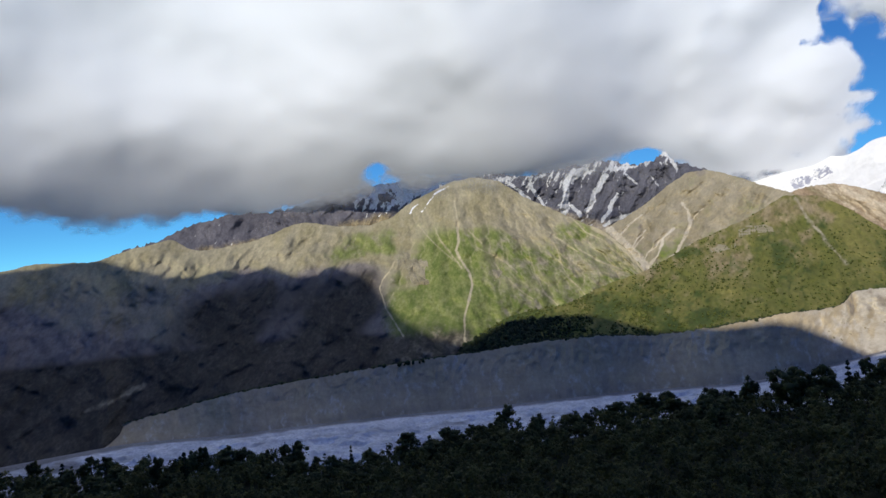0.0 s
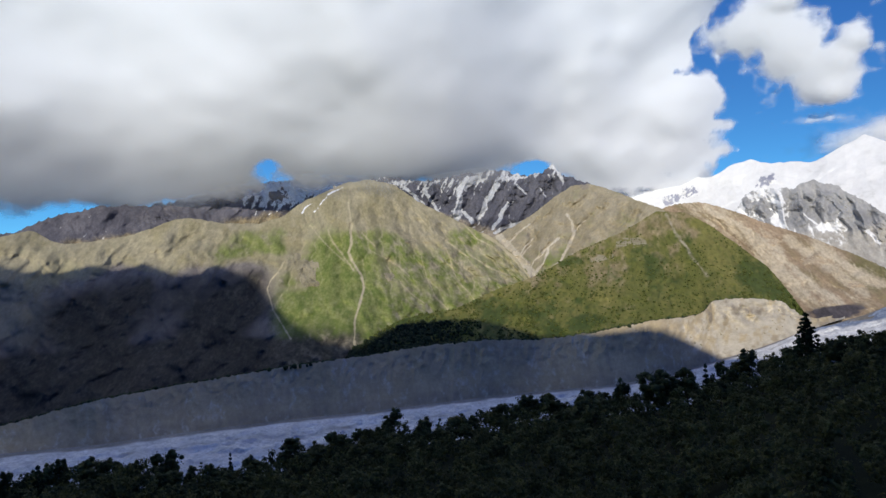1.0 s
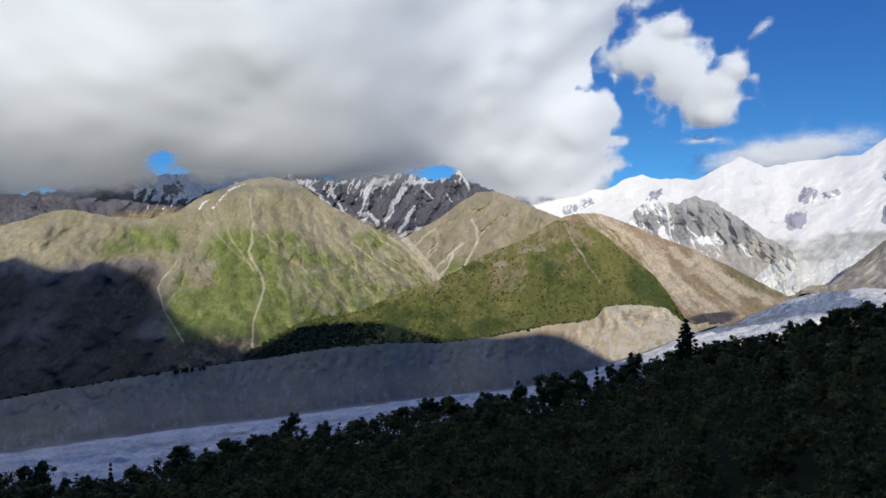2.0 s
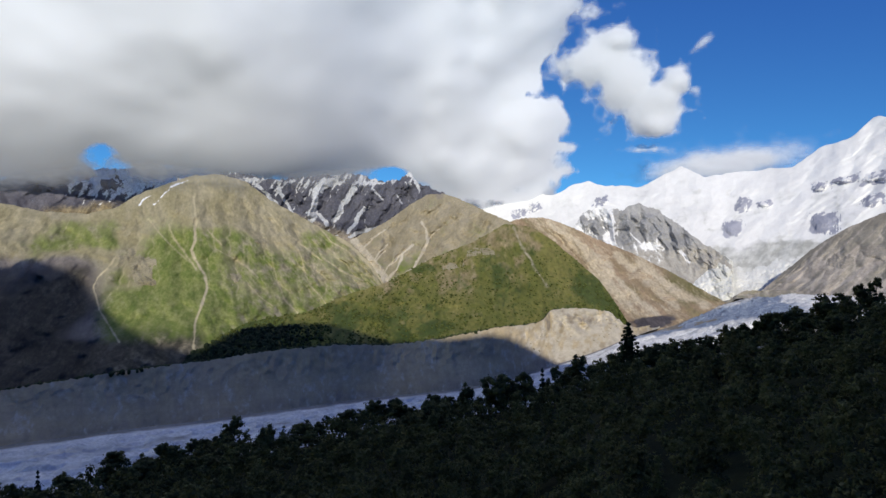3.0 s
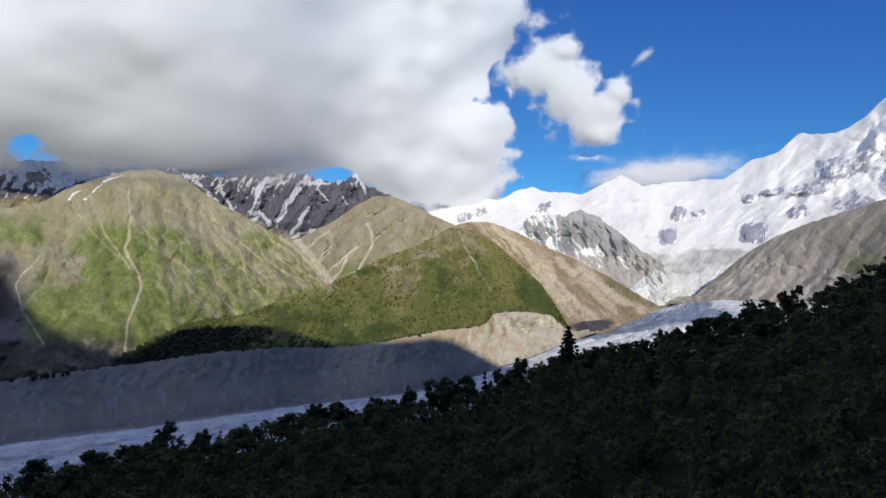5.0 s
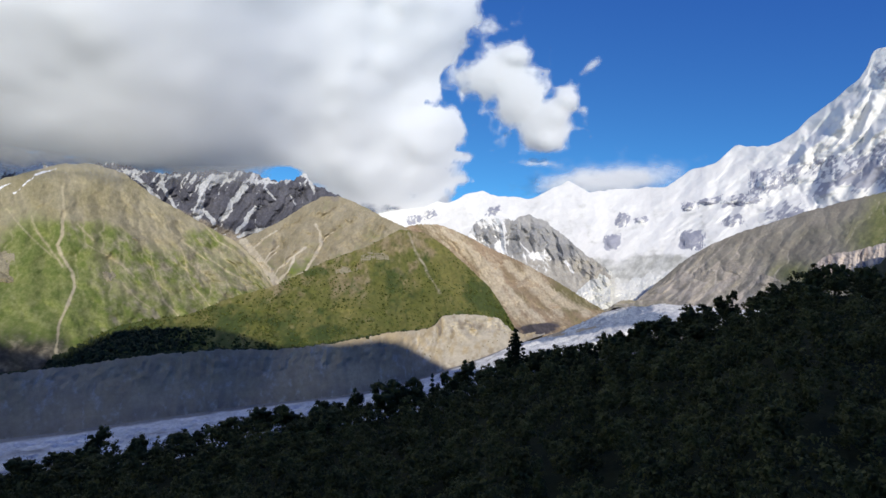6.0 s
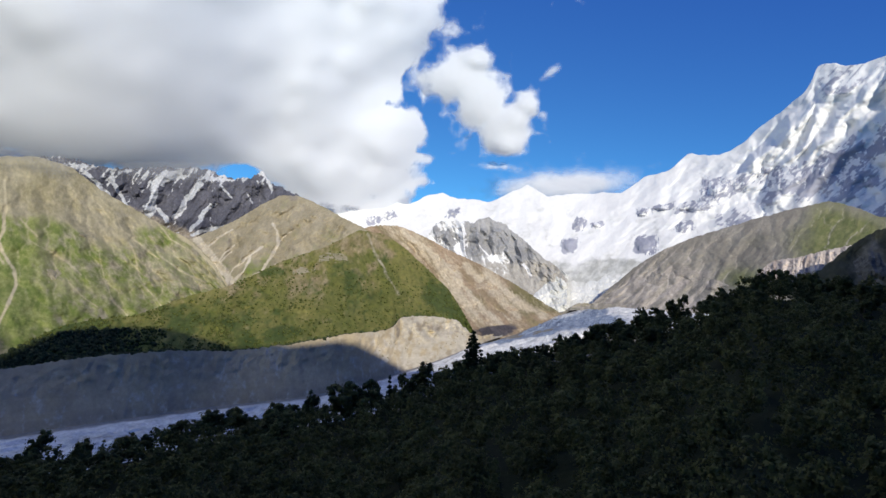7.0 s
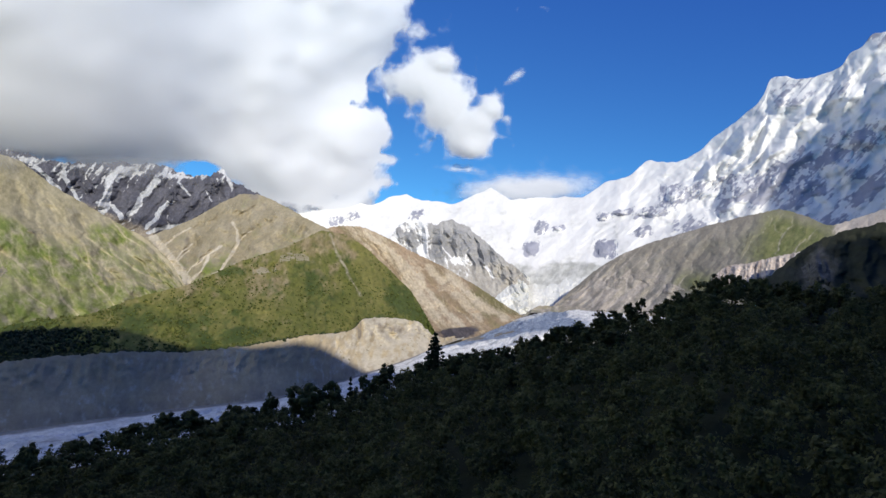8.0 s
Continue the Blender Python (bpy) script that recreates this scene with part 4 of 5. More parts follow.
def build_right_spur():
    crest = [(50.2, -2.6, 2960), (51.3, -1.7, 2980), (54.8, 1.64, 3000), (57.2, 3.28, 3030), (59.6, 4.36, 3060), (64.2, 5.93, 3090), (66.8, 6.66, 3110), (69.7, 7.35, 3130), (71.3, 6.86, 3130), (73.2, 5.9, 3130),
             (74.4, 6.3, 3130), (75.5, 6.72, 3130), (76.9, 7.2, 3130), (86, 9, 3130)]
    base = [(50.2, -3.5, 2900), (55, -3.2, 2650), (60, -3, 2500), (66, -1, 2350), (72, 0, 2300), (86, 0, 2300)]

    def cover(az, el, v, relief, water):
        n = fbm(az * 0.6, el * 0.6, 4, 141)
        grass = 0.24 + 0.62 * smooth(65.5, 70, az) * (0.4 + n) + 0.5 * spot(az, el, 63.5, 1.0, 2.2, 1.0) + 0.15 * spot(az, el, 63, 4.5, 3.5, 0.8) + 0.4 * spot(az, el, 71, 4.6, 2.5, 1.6) - 0.3 * smooth(0.75, 0.98, v) + 0.2 * (water - 0.2)
        scree = 0.2 + 0.45 * water + 0.9 * smooth(65, 57, az) * (ridged((az - 0.9 * el) * 1.2, el * 0.45, 4, 142) - 0.56) * (1 - 0.5 * smooth(66, 70, az))
        scree = scree + 0.9 * smooth(73.2, 74.2, az) + 0.3 * smooth(2.2, -0.2, el - 0.3 * (az - 56)) * smooth(63, 59, az)
        rock = 0.05 + 0.9 * (fbm((az - 0.9 * el) * 1.6, el * 0.5, 4, 143) - 0.48)
        return {"grass": grass, "scree": scree, "rock": rock}
    mountain("grey_spur", (50.2, 86), crest, base, mat_right, cover, "grey-brown grassy spur with raked scree beside the upper glacier", "mountain",
             0.06, 0.06, (0.5, 0.09, 0.014), [(50, 0.75), (60, 0.7), (66, 0.5), (86, 0.4)], 0.08, 2.0, 1.05, 43, lumps=0.45)


def build_dark_slope():
    crest = [(68.6, 1.4, 1080), (69.6, 2.3, 1080), (70.6, 3.25, 1070), (72.2, 4.6, 1060), (73.7, 5.4, 1050), (75.2, 5.8, 1045), (76.9, 6.25, 1040), (90, 9, 1000)]
    base = [(68.6, -3.5, 780), (90, -3.5, 740)]

    def cover(az, el, v, relief, water):
        return {"scree": 0.95 * spot(az, el, 72.6, 2.2, 1.1, 1.9, 0.0) - 0.2 * smooth(74, 75, az) + 0.4 * (fbm(az * 1.5, el * 1.5, 4, 151) - 0.5)}
    mountain("dark_hillside", (68.6, 90), crest, base, mat_dark, cover, "shaded dark shrubby hillside with a grey landslip", "hill",
             0.09, 0.10, (0.6, 0.3, 0.03), 0.0, 0.16, 2.5, 1.0, 47, back=150)


def build_cut_bank():
    crest = [(64.6, 1.2, 1180), (65.4, 2.2, 1175), (66, 2.58, 1170), (67.7, 2.87, 1165), (69.4, 3.39, 1160), (71.5, 3.9, 1150)]
    base = [(64.6, 0.4, 1120), (71.5, 0.8, 1100)]

    def cover(az, el, v, relief, water):
        return {"rock": 0.3 + 1.8 * (fbm(az * 5.5, el * 0.5, 3, 161) - 0.5)}
    mountain("eroded_bank", (64.6, 71.5), crest, base, mat_cut, cover, "fluted pinkish eroded bank above the forest", "bank",
             0.03, 0.04, (2.0, 0.1, 0.010), 0.0, 0.08, 4.0, 1.0, 53, back=40)


# the ridge behind the viewpoint, which keeps the near slopes in shade: metres across the sun's way, height
SHADE = [(-4200, 2503), (-3454, 2693), (-3174, 2603), (-3073, 2529), (-2956, 2428), (-2876, 2283), (-2754, 2078), (-2724, 1878),
         (-2664, 900), (-2600, 700), (-1000, 800), (-855, 860), (-835, 890), (-800, 885), (-600, 885), (-440, 883), (-325, 909), (-293, 924),
         (-262, 934), (-222, 943), (-170, 945), (-84, 928), (27, 961), (89, 990), (163, 1019), (233, 1013), (326, 969), (375, 888),
         (451, 907), (562, 983), (688, 1094), (813, 1211), (923, 1263), (976, 1191), (1108, 1249), (1163, 1208), (1199, 1201), (1286, 1136),
         (1410, 1160), (1466, 1174), (1513, 1142), (1562, 1049), (2600, 1100)]


def build_shade_ridge():
    along = Vector((math.sin(radians(SUN_AZ)), math.cos(radians(SUN_AZ)), 0))
    side = Vector((along.y, -along.x, 0))
    u = np.arange(-4200, 2601, 8.0)
    top = np.interp(u, [p[0] for p in SHADE], [p[1] for p in SHADE])
    f = np.array([-1.0, -0.75, -0.5, -0.3, -0.12, 0.0, 0.12, 0.3, 0.6, 1.0])[:, None]
    rough = (fbm(u / 60 + 0 * f, f * 7, 4, 171) - 0.5) * 60 * np.minimum(1, abs(f) * 4)
    height = (1 - abs(f) ** 0.8) * (top + 20) - 20 + rough
    reach = 1200 + f * np.where(f < 0, 900, 1800)
    grid = (np.array(along)[None, None] * reach[..., None] + np.array(side)[None, None] * (u + 0 * f)[..., None])
    grid[..., 2] = height
    ob = new("near_mountain", sheet_mesh("near_mountain", grid, {"grass": 0.3 + 0 * height, "rock": 0.4 + 0 * height}, mat_hill))
    tagged(ob, "steep rocky mountainside rising behind the viewpoint", "mountain")


def surface_r(name, az, el):
    """Horizontal distance of a built mountainside at an azimuth and elevation."""
    a2, e2, grid = SURFACE[name]
    j = np.clip(np.searchsorted(a2[0], az), 0, a2.shape[1] - 1)
    r = np.hypot(grid[..., 0], grid[..., 1])
    return np.array([np.interp(e, e2[:, k], r[:, k]) for e, k in zip(np.ravel(el), np.ravel(j))]).reshape(np.shape(el))


def outcrop(parent, a, e, wa, we, depth, material, seed, masks=None):
    """A bare rock face that stands out of a mountainside, as a part of it."""
    az, el = np.linspace(a - 1.5 * wa, a + 1.5 * wa, 44), np.linspace(e - 1.5 * we, e + 1.5 * we, 36)
    a2, e2 = np.meshgrid(az, el)
    rho = np.hypot((a2 - a) / wa, (e2 - e) / we) + 3.0 * (fbm(a2 * 0.8 / wa + 0.5 * e2 / we, e2 * 0.6 / we, 6, seed, 0.66) - 0.5)
    rise = np.clip(0.95 - rho, -0.5, 1)
    rugged = ridged(a2 * 1.8 / wa, e2 * 0.7 / we, 4, seed + 3)
    r = surface_r(parent.name, a2, e2) - depth * (rise * 0.9 + 0.5 * np.clip(rise, 0, 1) * (rugged - 0.4))
    ob = new("rock_outcrop", sheet_mesh("rock_outcrop", place(a2, e2, r), {k: m(a2, e2) if callable(m) else m for k, m in (masks or {}).items()}, material))
    ob.parent = parent
    return ob


def build_outcrops():
    massif, hill = bpy.data.objects["snow_massif"], bpy.data.objects["grassy_mountain"]
    for k, (a, e, wa, we) in enumerate(BLUFFS + ((66.3, 9.3, 1.2, 0.7), (70.9, 9.8, 1.2, 1.2), (74.4, 12.3, 1.5, 0.7), (62.4, 8.7, 0.9, 0.5))):
        outcrop(massif, a, e, wa, we, 9, mat_snow, 500 + 7 * k, {"rock": lambda az, el, k=k: (0.85 if k in SOLID else 0.52) + (0.4 if k in SOLID else 2.2) * (fbm((az - 0.7 * el) * 3.2, (el + 0.4 * az) * 1.8, 5, 560, 0.65) - 0.5)})
    for k, (a, e, wa, we) in enumerate(((-2.7, 0.0, 0.8, 0.9), (-3.6, 0.9, 0.6, 0.5), (-2.4, -1.2, 0.6, 0.4), (4.9, -0.9, 0.5, 0.6), (7.0, 2.4, 0.8, 0.4))):
        outcrop(hill, a, e, wa, we, 14, mat_crag, 600 + 7 * k)


mat_crag = terrain_material("hill_crag", ((0.225, 0.20, 0.13), (0.31, 0.275, 0.19)), [("grass", GRASS, 0.3)], grain=0.15, bump=3)


def build_crags():
    """Crags and bare patches that stand out on the spurs and the buttress."""
    for name, rows, depth, material, masks in (
            ("rock_buttress", ((37.7, 3.8, 0.8, 0.6), (41.3, 4.2, 0.9, 0.7), (43.4, 2.9, 0.7, 0.5)), 16, mat_butte, {"snow": np.float64(0.36)}),
            ("dark_hillside", ((72.5, 2.3, 0.8, 1.1),), 16, mat_dark, {"scree": np.float64(0.5)}),
            ("grey_spur", ((56.6, 0.6, 0.7, 0.5), (59.3, 1.2, 0.9, 0.5), (61.6, 0.4, 0.7, 0.4) ), 10, mat_right, {"scree": np.float64(0.4), "rock": np.float64(0.35)}),
            ("tan_spur", ((38.6, 1.0, 0.7, 0.4), (41.2, -0.6, 0.7, 0.4), (44.0, -2.6, 0.6, 0.35)), 9, mat_tan, {"scree": np.float64(0.5)}),
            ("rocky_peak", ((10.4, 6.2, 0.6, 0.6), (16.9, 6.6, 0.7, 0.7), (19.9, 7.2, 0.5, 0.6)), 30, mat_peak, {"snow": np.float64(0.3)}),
            ("brown_ridge", ((-15.0, 4.9, 0.8, 0.4), (-9.5, 6.2, 0.8, 0.5), (-5.0, 6.9, 0.8, 0.6)), 30, mat_brown, {"snow": np.float64(0.3)}),
            ("green_spur", ((27.2, 1.5, 1.3, 0.3), (24.6, 0.2, 0.7, 0.25)), 5, mat_dry, {"grass": np.float64(0.3)})):
        for k, (a, e, wa, we) in enumerate(rows):
            ob = outcrop(bpy.data.objects[name], a, e, wa, we, depth, material, 700 + 11 * k, masks)
            if name == "green_spur":
                ob.name = "bare_patch"


def build_boulders():
    """Boulders on the lit end of the moraine."""
    moraine = bpy.data.objects["moraine_ridge"]
    rng = np.random.default_rng(77)
    shapes = []
    for k in range(3):
        bm = bmesh.new()
        bmesh.ops.create_icosphere(bm, subdivisions=2, radius=1)
        for v in bm.verts:
            v.co *= 0.75 + 0.5 * noise.noise(v.co * 1.3 + Vector((9 * k, 0, 0)))
            v.co.z *= 0.7
        me = bpy.data.meshes.new("boulder")
        bm.to_mesh(me)
        bm.free()
        me.materials.append(mat_crag)
        shapes.append(me)
    for k in range(26):
        az, f = rng.uniform(31.5, 40), rng.uniform(0.15, 0.8)
        lo, hi = math.degrees(math.atan2(float(ice_z(az)), float(ice_r(az)))), float(table(MORAINE, np.float64(az)))
        el = np.array([lo + (hi - lo) * f])
        r = float(surface_r("moraine_ridge", np.array([az]), el)[0])
        size = rng.uniform(1.6, 4.4)
        ob = new("boulder", shapes[k % 3])
        ob.matrix_basis = Matrix.Translation(Vector(place(az, el[0], r))) @ Matrix.Rotation(rng.uniform(0, 6), 4, "Z") @ Matrix.Diagonal((size, size * 0.8, size, 1))
        ob.parent = moraine


build_ground()
build_glacier()
build_moraine()
build_hill()
build_spur()
build_dry_hill()
build_tan_spur()
build_brown_ridge()
build_rocky_peak()
build_massif()
build_debris_flat()
build_buttress()
build_icefall()
build_right_spur()
build_dark_slope()
build_cut_bank()
build_shade_ridge()
build_outcrops()
build_crags()
build_boulders()


# ================= clouds =================
def cloud_material(name, lo, hi, white=0.81):
    m = bpy.data.materials.new(name)
    m.use_nodes = True
    nt = m.node_tree
    nt.nodes.remove(nt.nodes["Principled BSDF"])
    out = nt.nodes["Material Output"]
    co = nt.nodes.new("ShaderNodeNewGeometry").outputs["Position"]
    diffuse, through_light = nt.nodes.new("ShaderNodeBsdfDiffuse"), nt.nodes.new("ShaderNodeBsdfTranslucent")
    clear = nt.nodes.new("ShaderNodeBsdfTransparent")
    for n in (diffuse, through_light):
        n.inputs["Color"].default_value = (white - 0.008, white + 0.006, white + 0.03, 1)
    body, edge = nt.nodes.new("ShaderNodeMixShader"), nt.nodes.new("ShaderNodeMixShader")
    body.inputs[0].default_value = 0.22
    link(nt, diffuse.outputs[0], body.inputs[1])
    link(nt, through_light.outputs[0], body.inputs[2])
    wisp = maths(nt, "MULTIPLY", maths(nt, "SUBTRACT", noise_node(nt, co, 0.008, 8, 0.62), 0.5), 1.6)
    alpha = mapped(nt, maths(nt, "ADD", attribute(nt, "vapour"), wisp), lo, hi)
    link(nt, alpha, edge.inputs[0])
    link(nt, clear.outputs[0], edge.inputs[1])
    link(nt, body.outputs[0], edge.inputs[2])
    link(nt, edge.outputs[0], out.inputs["Surface"])
    return m


mat_cloud = cloud_material("cloud_vapour", -0.1, 1.15, 0.80)
mat_heap = cloud_material("small_cloud_vapour", -0.2, 1.3, 0.70)
mat_thin = cloud_material("thin_cloud_vapour", -0.35, 1.9, 0.68)
# The mist's low white puts the shade under the cloud into its colour.
mat_mist = cloud_material("shade_grey_mist", -0.2, 3.4, 0.30)


def cloud(name, span, rise, r, field, body, depth, label, step=0.15, ease=3.0, lumps=0.3, seed=1, material=None, billow=None):
    """A heap of cloud: field(az, el) is above zero inside its outline. The near side swells with body(az, el), the depth
    inside the heap, softly at first and then in billows."""
    az = np.arange(span[0], span[1], step)
    el = np.concatenate([np.arange(rise[0], min(28, rise[1]), step), np.arange(28, rise[1], 1.0)])
    a2, e2 = np.meshgrid(az, el)
    d = field(a2, e2)
    r = r(a2) if callable(r) else r
    inside = np.clip(body(a2, e2), 0, None)
    swell = (depth(a2) if callable(depth) else depth) * (1 - np.exp(-inside / ease))
    puffs = fbm(a2 * 0.11, e2 * 0.15, 3, seed, 0.3)
    swell = swell * (1 + lumps * 2 * (puffs - 0.5))
    if billow:
        swell = swell + billow(a2, e2) * smooth(0, 3, inside)
    front = place(a2, e2, r) * (1 - swell / r)[..., None]
    rear = place(a2, e2, r) * (1 + 0.25 * swell / r)[..., None]
    # only the cells inside the outline are built, as a near skin and, where the cloud is thick, a far one
    nv, na = d.shape
    cell = (d[:-1, :-1] > -0.8) | (d[1:, :-1] > -0.8) | (d[:-1, 1:] > -0.8) | (d[1:, 1:] > -0.8)
    if not material or material == mat_heap:           # leave out specks that hang apart from the heap
        seen = np.zeros(cell.shape, bool)
        seen[np.unravel_index(np.argmax(np.where(cell, d[:-1, :-1], -9)), cell.shape)] = True
        while True:
            wide = seen.copy()
            wide[1:] |= seen[:-1]
            wide[:-1] |= seen[1:]
            wide[:, 1:] |= seen[:, :-1]
            wide[:, :-1] |= seen[:, 1:]
            wide &= cell
            if (wide == seen).all():
                break
            seen = wide
        cell = seen
    j = (np.arange(nv - 1)[:, None] * na + np.arange(na - 1)[None])[cell]
    near = np.stack([j, j + 1, j + na + 1, j + na], -1)
    deep_in = near[(d.reshape(-1)[near] > 1.6).all(1)]
    used, faces = np.unique(np.concatenate([near, deep_in[:, ::-1] + nv * na]), return_inverse=True)
    points = np.concatenate([front.reshape(-1, 3), rear.reshape(-1, 3)])[used]
    faces = faces.reshape(-1).astype(np.int32)
    me = bpy.data.meshes.new(name)
    me.vertices.add(len(points))
    me.vertices.foreach_set("co", points.reshape(-1).astype(np.float32))
    me.loops.add(len(faces))
    me.loops.foreach_set("vertex_index", faces)
    me.polygons.add(len(faces) // 4)
    me.polygons.foreach_set("loop_start", np.arange(0, len(faces), 4, dtype=np.int32))
    me.polygons.foreach_set("use_smooth", np.ones(len(faces) // 4, bool))
    me.update(calc_edges=True)
    at = me.attributes.new("vapour", "FLOAT", "POINT")
    at.data.foreach_set("value", np.concatenate([d.reshape(-1)] * 2)[used].astype(np.float32))
    me.materials.append(material or mat_cloud)
    return tagged(new(name, me), label, "cloud", kind="structure")


CLOUD_BASE = [(-120, 5.5), (-36, 5.6), (-30.4, 5.0), (-24, 5.2), (-19.4, 5.9), (-13.5, 6.0), (-7.2, 7.5), (-4.1, 8.2), (4.5, 7.8), (7, 7.8), (10.8, 8.1), (14.9, 8.6), (16.4, 8.8), (19.3, 8.8), (21.4, 7.6), (25.1, 5.8), (30, 5.6), (33, 6.3), (36, 7.3)]
CLOUD_EDGE = [(6, 33.0), (7.4, 33.6), (9, 35.6), (11.7, 34.8), (13.3, 35.9), (15.2, 35.6), (16, 34.5), (17, 33.6), (19, 34.2), (21.3, 35.6), (23.2, 36.4), (26, 36.5), (40, 34), (60, 30)]


def bank_shape(az, el):
    n = (fbm(az * 0.45, el * 0.6, 5, 201, 0.55) - 0.5)
    d = np.minimum((el - table(CLOUD_BASE, az) + 0.5 * smooth(-24, -18, az) * smooth(24, 18, az)) * 1.0, table(CLOUD_EDGE, el) - az)
    lobes = 1 - abs(2 * vnoise(az * 0.42, el * 0.5, 206) - 1) + 0.5 * (1 - abs(2 * vnoise(az * 0.95, el * 1.1, 207) - 1)) - 0.75
    d = d + 1.7 * n + 0.25 + 1.6 * lobes * smooth(22, 30, az)
    for a, e, wa, we, k in ((-6.0, 9.6, 1.6, 1.3, 2.6), (18.9, 8.9, 1.4, 0.6, 2.3), (31.8, 15.6, 1.8, 0.75, 3.6), (34.0, 17.6, 1.2, 1.4, 4.2), (35.6, 15.2, 1.2, 1.0, 3.0)):
        d = d - k * spot(az, el, a, e, wa, we) * (0.55 + 0.9 * fbm(az * 0.9 + a, el * 1.3, 4, 209, 0.6))
    return np.minimum(d, 20)


def bank_body(az, el):
    below, beside = el - table(CLOUD_BASE, az, 1, 2.5) + 1.0, 1.6 * (table(CLOUD_EDGE, el, 1, 1.5) - az) + 1.5
    return -2.2 * np.logaddexp(-below / 2.2, -beside / 2.2) + 0.6


def bank_billow(az, el):
    return 150 * smooth(10, 28, az) * (fbm(az * 0.2, el * 0.25, 2, 208, 0.4) - 0.5)


def bank_r(az):
    return 4600 - 1230 * np.exp(-((az - 6) / 17.5) ** 2)


def heap_body(az, el):
    heads = (spot(az, el, 37.9, 18.4, 3.3, 2.5), spot(az, el, 40.4, 16.4, 3.0, 2.8), spot(az, el, 42.5, 13.9, 2.5, 2.3), spot(az, el, 44.6, 16.2, 1.5, 1.2), spot(az, el, 39.8, 20.0, 1.9, 1.1), spot(az, el, 43.5, 15.0, 1.7, 1.4), spot(az, el, 42.9, 12.6, 1.5, 1.1))
    return -1.05 + 3.4 * sum(h ** 3 for h in heads) ** (1 / 3) + 0.5 * (fbm(az * 0.4, el * 0.45, 3, 214, 0.4) - 0.5)


def heap_field(az, el):
    lobes = 1 - abs(2 * vnoise(az * 0.5, el * 0.55, 212) - 1) + 0.5 * (1 - abs(2 * vnoise(az * 1.1, el * 1.2, 213) - 1)) - 0.75
    return heap_body(az, el) + 1.3 * (fbm(az * 0.55, el * 0.6, 5, 211, 0.6) - 0.5) + 0.9 * lobes


def low_field(az, el):
    d = -0.6 + 2.9 * spot(az, el, 48.4, 8.9, 6.0, 1.35, 0.06)
    return d + 0.9 * (fbm(az * 0.5, el * 1.1, 5, 221, 0.5) - 0.5)


def wisp(a, e, wa, we, tilt, seed):
    def field(az, el):
        return -1.0 + 1.6 * spot(az, el, a, e, wa, we, tilt) + 2.2 * (fbm(az * 0.8, el * 1.3, 5, seed, 0.6) - 0.5) * smooth(0.05, 0.4, spot(az, el, a, e, wa * 1.5, we * 1.5, tilt))

    def body(az, el):
        return 1.5 * spot(az, el, a, e, wa, we, tilt)
    cloud("cloud_wisp", (a - 3 * wa, a + 3 * wa), (e - 3 * we - 1, e + 3 * we + 1), 4300, field, body, 40, "torn wisp of thin white cloud in the blue sky", 0.08, 1.5, 0.2, seed, mat_thin)


cloud("cloud_bank", (-66, 39), (3, 72), bank_r, bank_shape, bank_body, lambda az: 580 + 260 * smooth(10, -8, az), "broad white cumulus bank with a flat grey base over the peaks", 0.28, 5.5, 0.10, 301, billow=bank_billow)
cloud("small_cumulus", (31, 50), (8, 25), 4200, heap_field, heap_body, 170, "small bright cumulus cloud drifting in the blue sky", 0.1, 2.2, 0.25, 311, mat_heap)
cloud("low_cloud", (38, 58), (6, 13), 4700, low_field, low_field, 90, "thin pale cloud lying behind the snow crest", 0.1, 1.0, 0.2, 321, mat_thin)


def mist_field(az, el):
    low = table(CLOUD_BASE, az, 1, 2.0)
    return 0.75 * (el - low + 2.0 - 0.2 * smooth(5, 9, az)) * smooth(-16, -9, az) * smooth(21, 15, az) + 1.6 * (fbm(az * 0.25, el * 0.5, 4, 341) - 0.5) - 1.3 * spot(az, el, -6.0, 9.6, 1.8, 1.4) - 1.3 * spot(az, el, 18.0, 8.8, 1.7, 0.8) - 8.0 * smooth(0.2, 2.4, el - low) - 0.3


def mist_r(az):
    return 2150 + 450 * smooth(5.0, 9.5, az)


# A veil of mist before the summits, painted grey as if shaded.
cloud("mist_veil", (-17, 28), (4, 12), mist_r, mist_field, lambda az, el: 0 * az, 0, "thin mist about the summits, greyed for the shade under the cloud", 0.15, 1.0, 0.0, 342, mat_mist)
for row in ((46.8, 19.0, 0.9, 0.45, 0.6, 331), (42.6, 10.6, 2.4, 0.55, 0.0, 332), (38.8, 12.9, 1.4, 0.6, 0.4, 333), (37.0, 22.4, 2.0, 1.0, 0.1, 334), (46.4, 14.9, 0.7, 0.9, -0.5, 335), (32.6, 17.2, 1.6, 0.7, 0.5, 336)):
    wisp(*row)


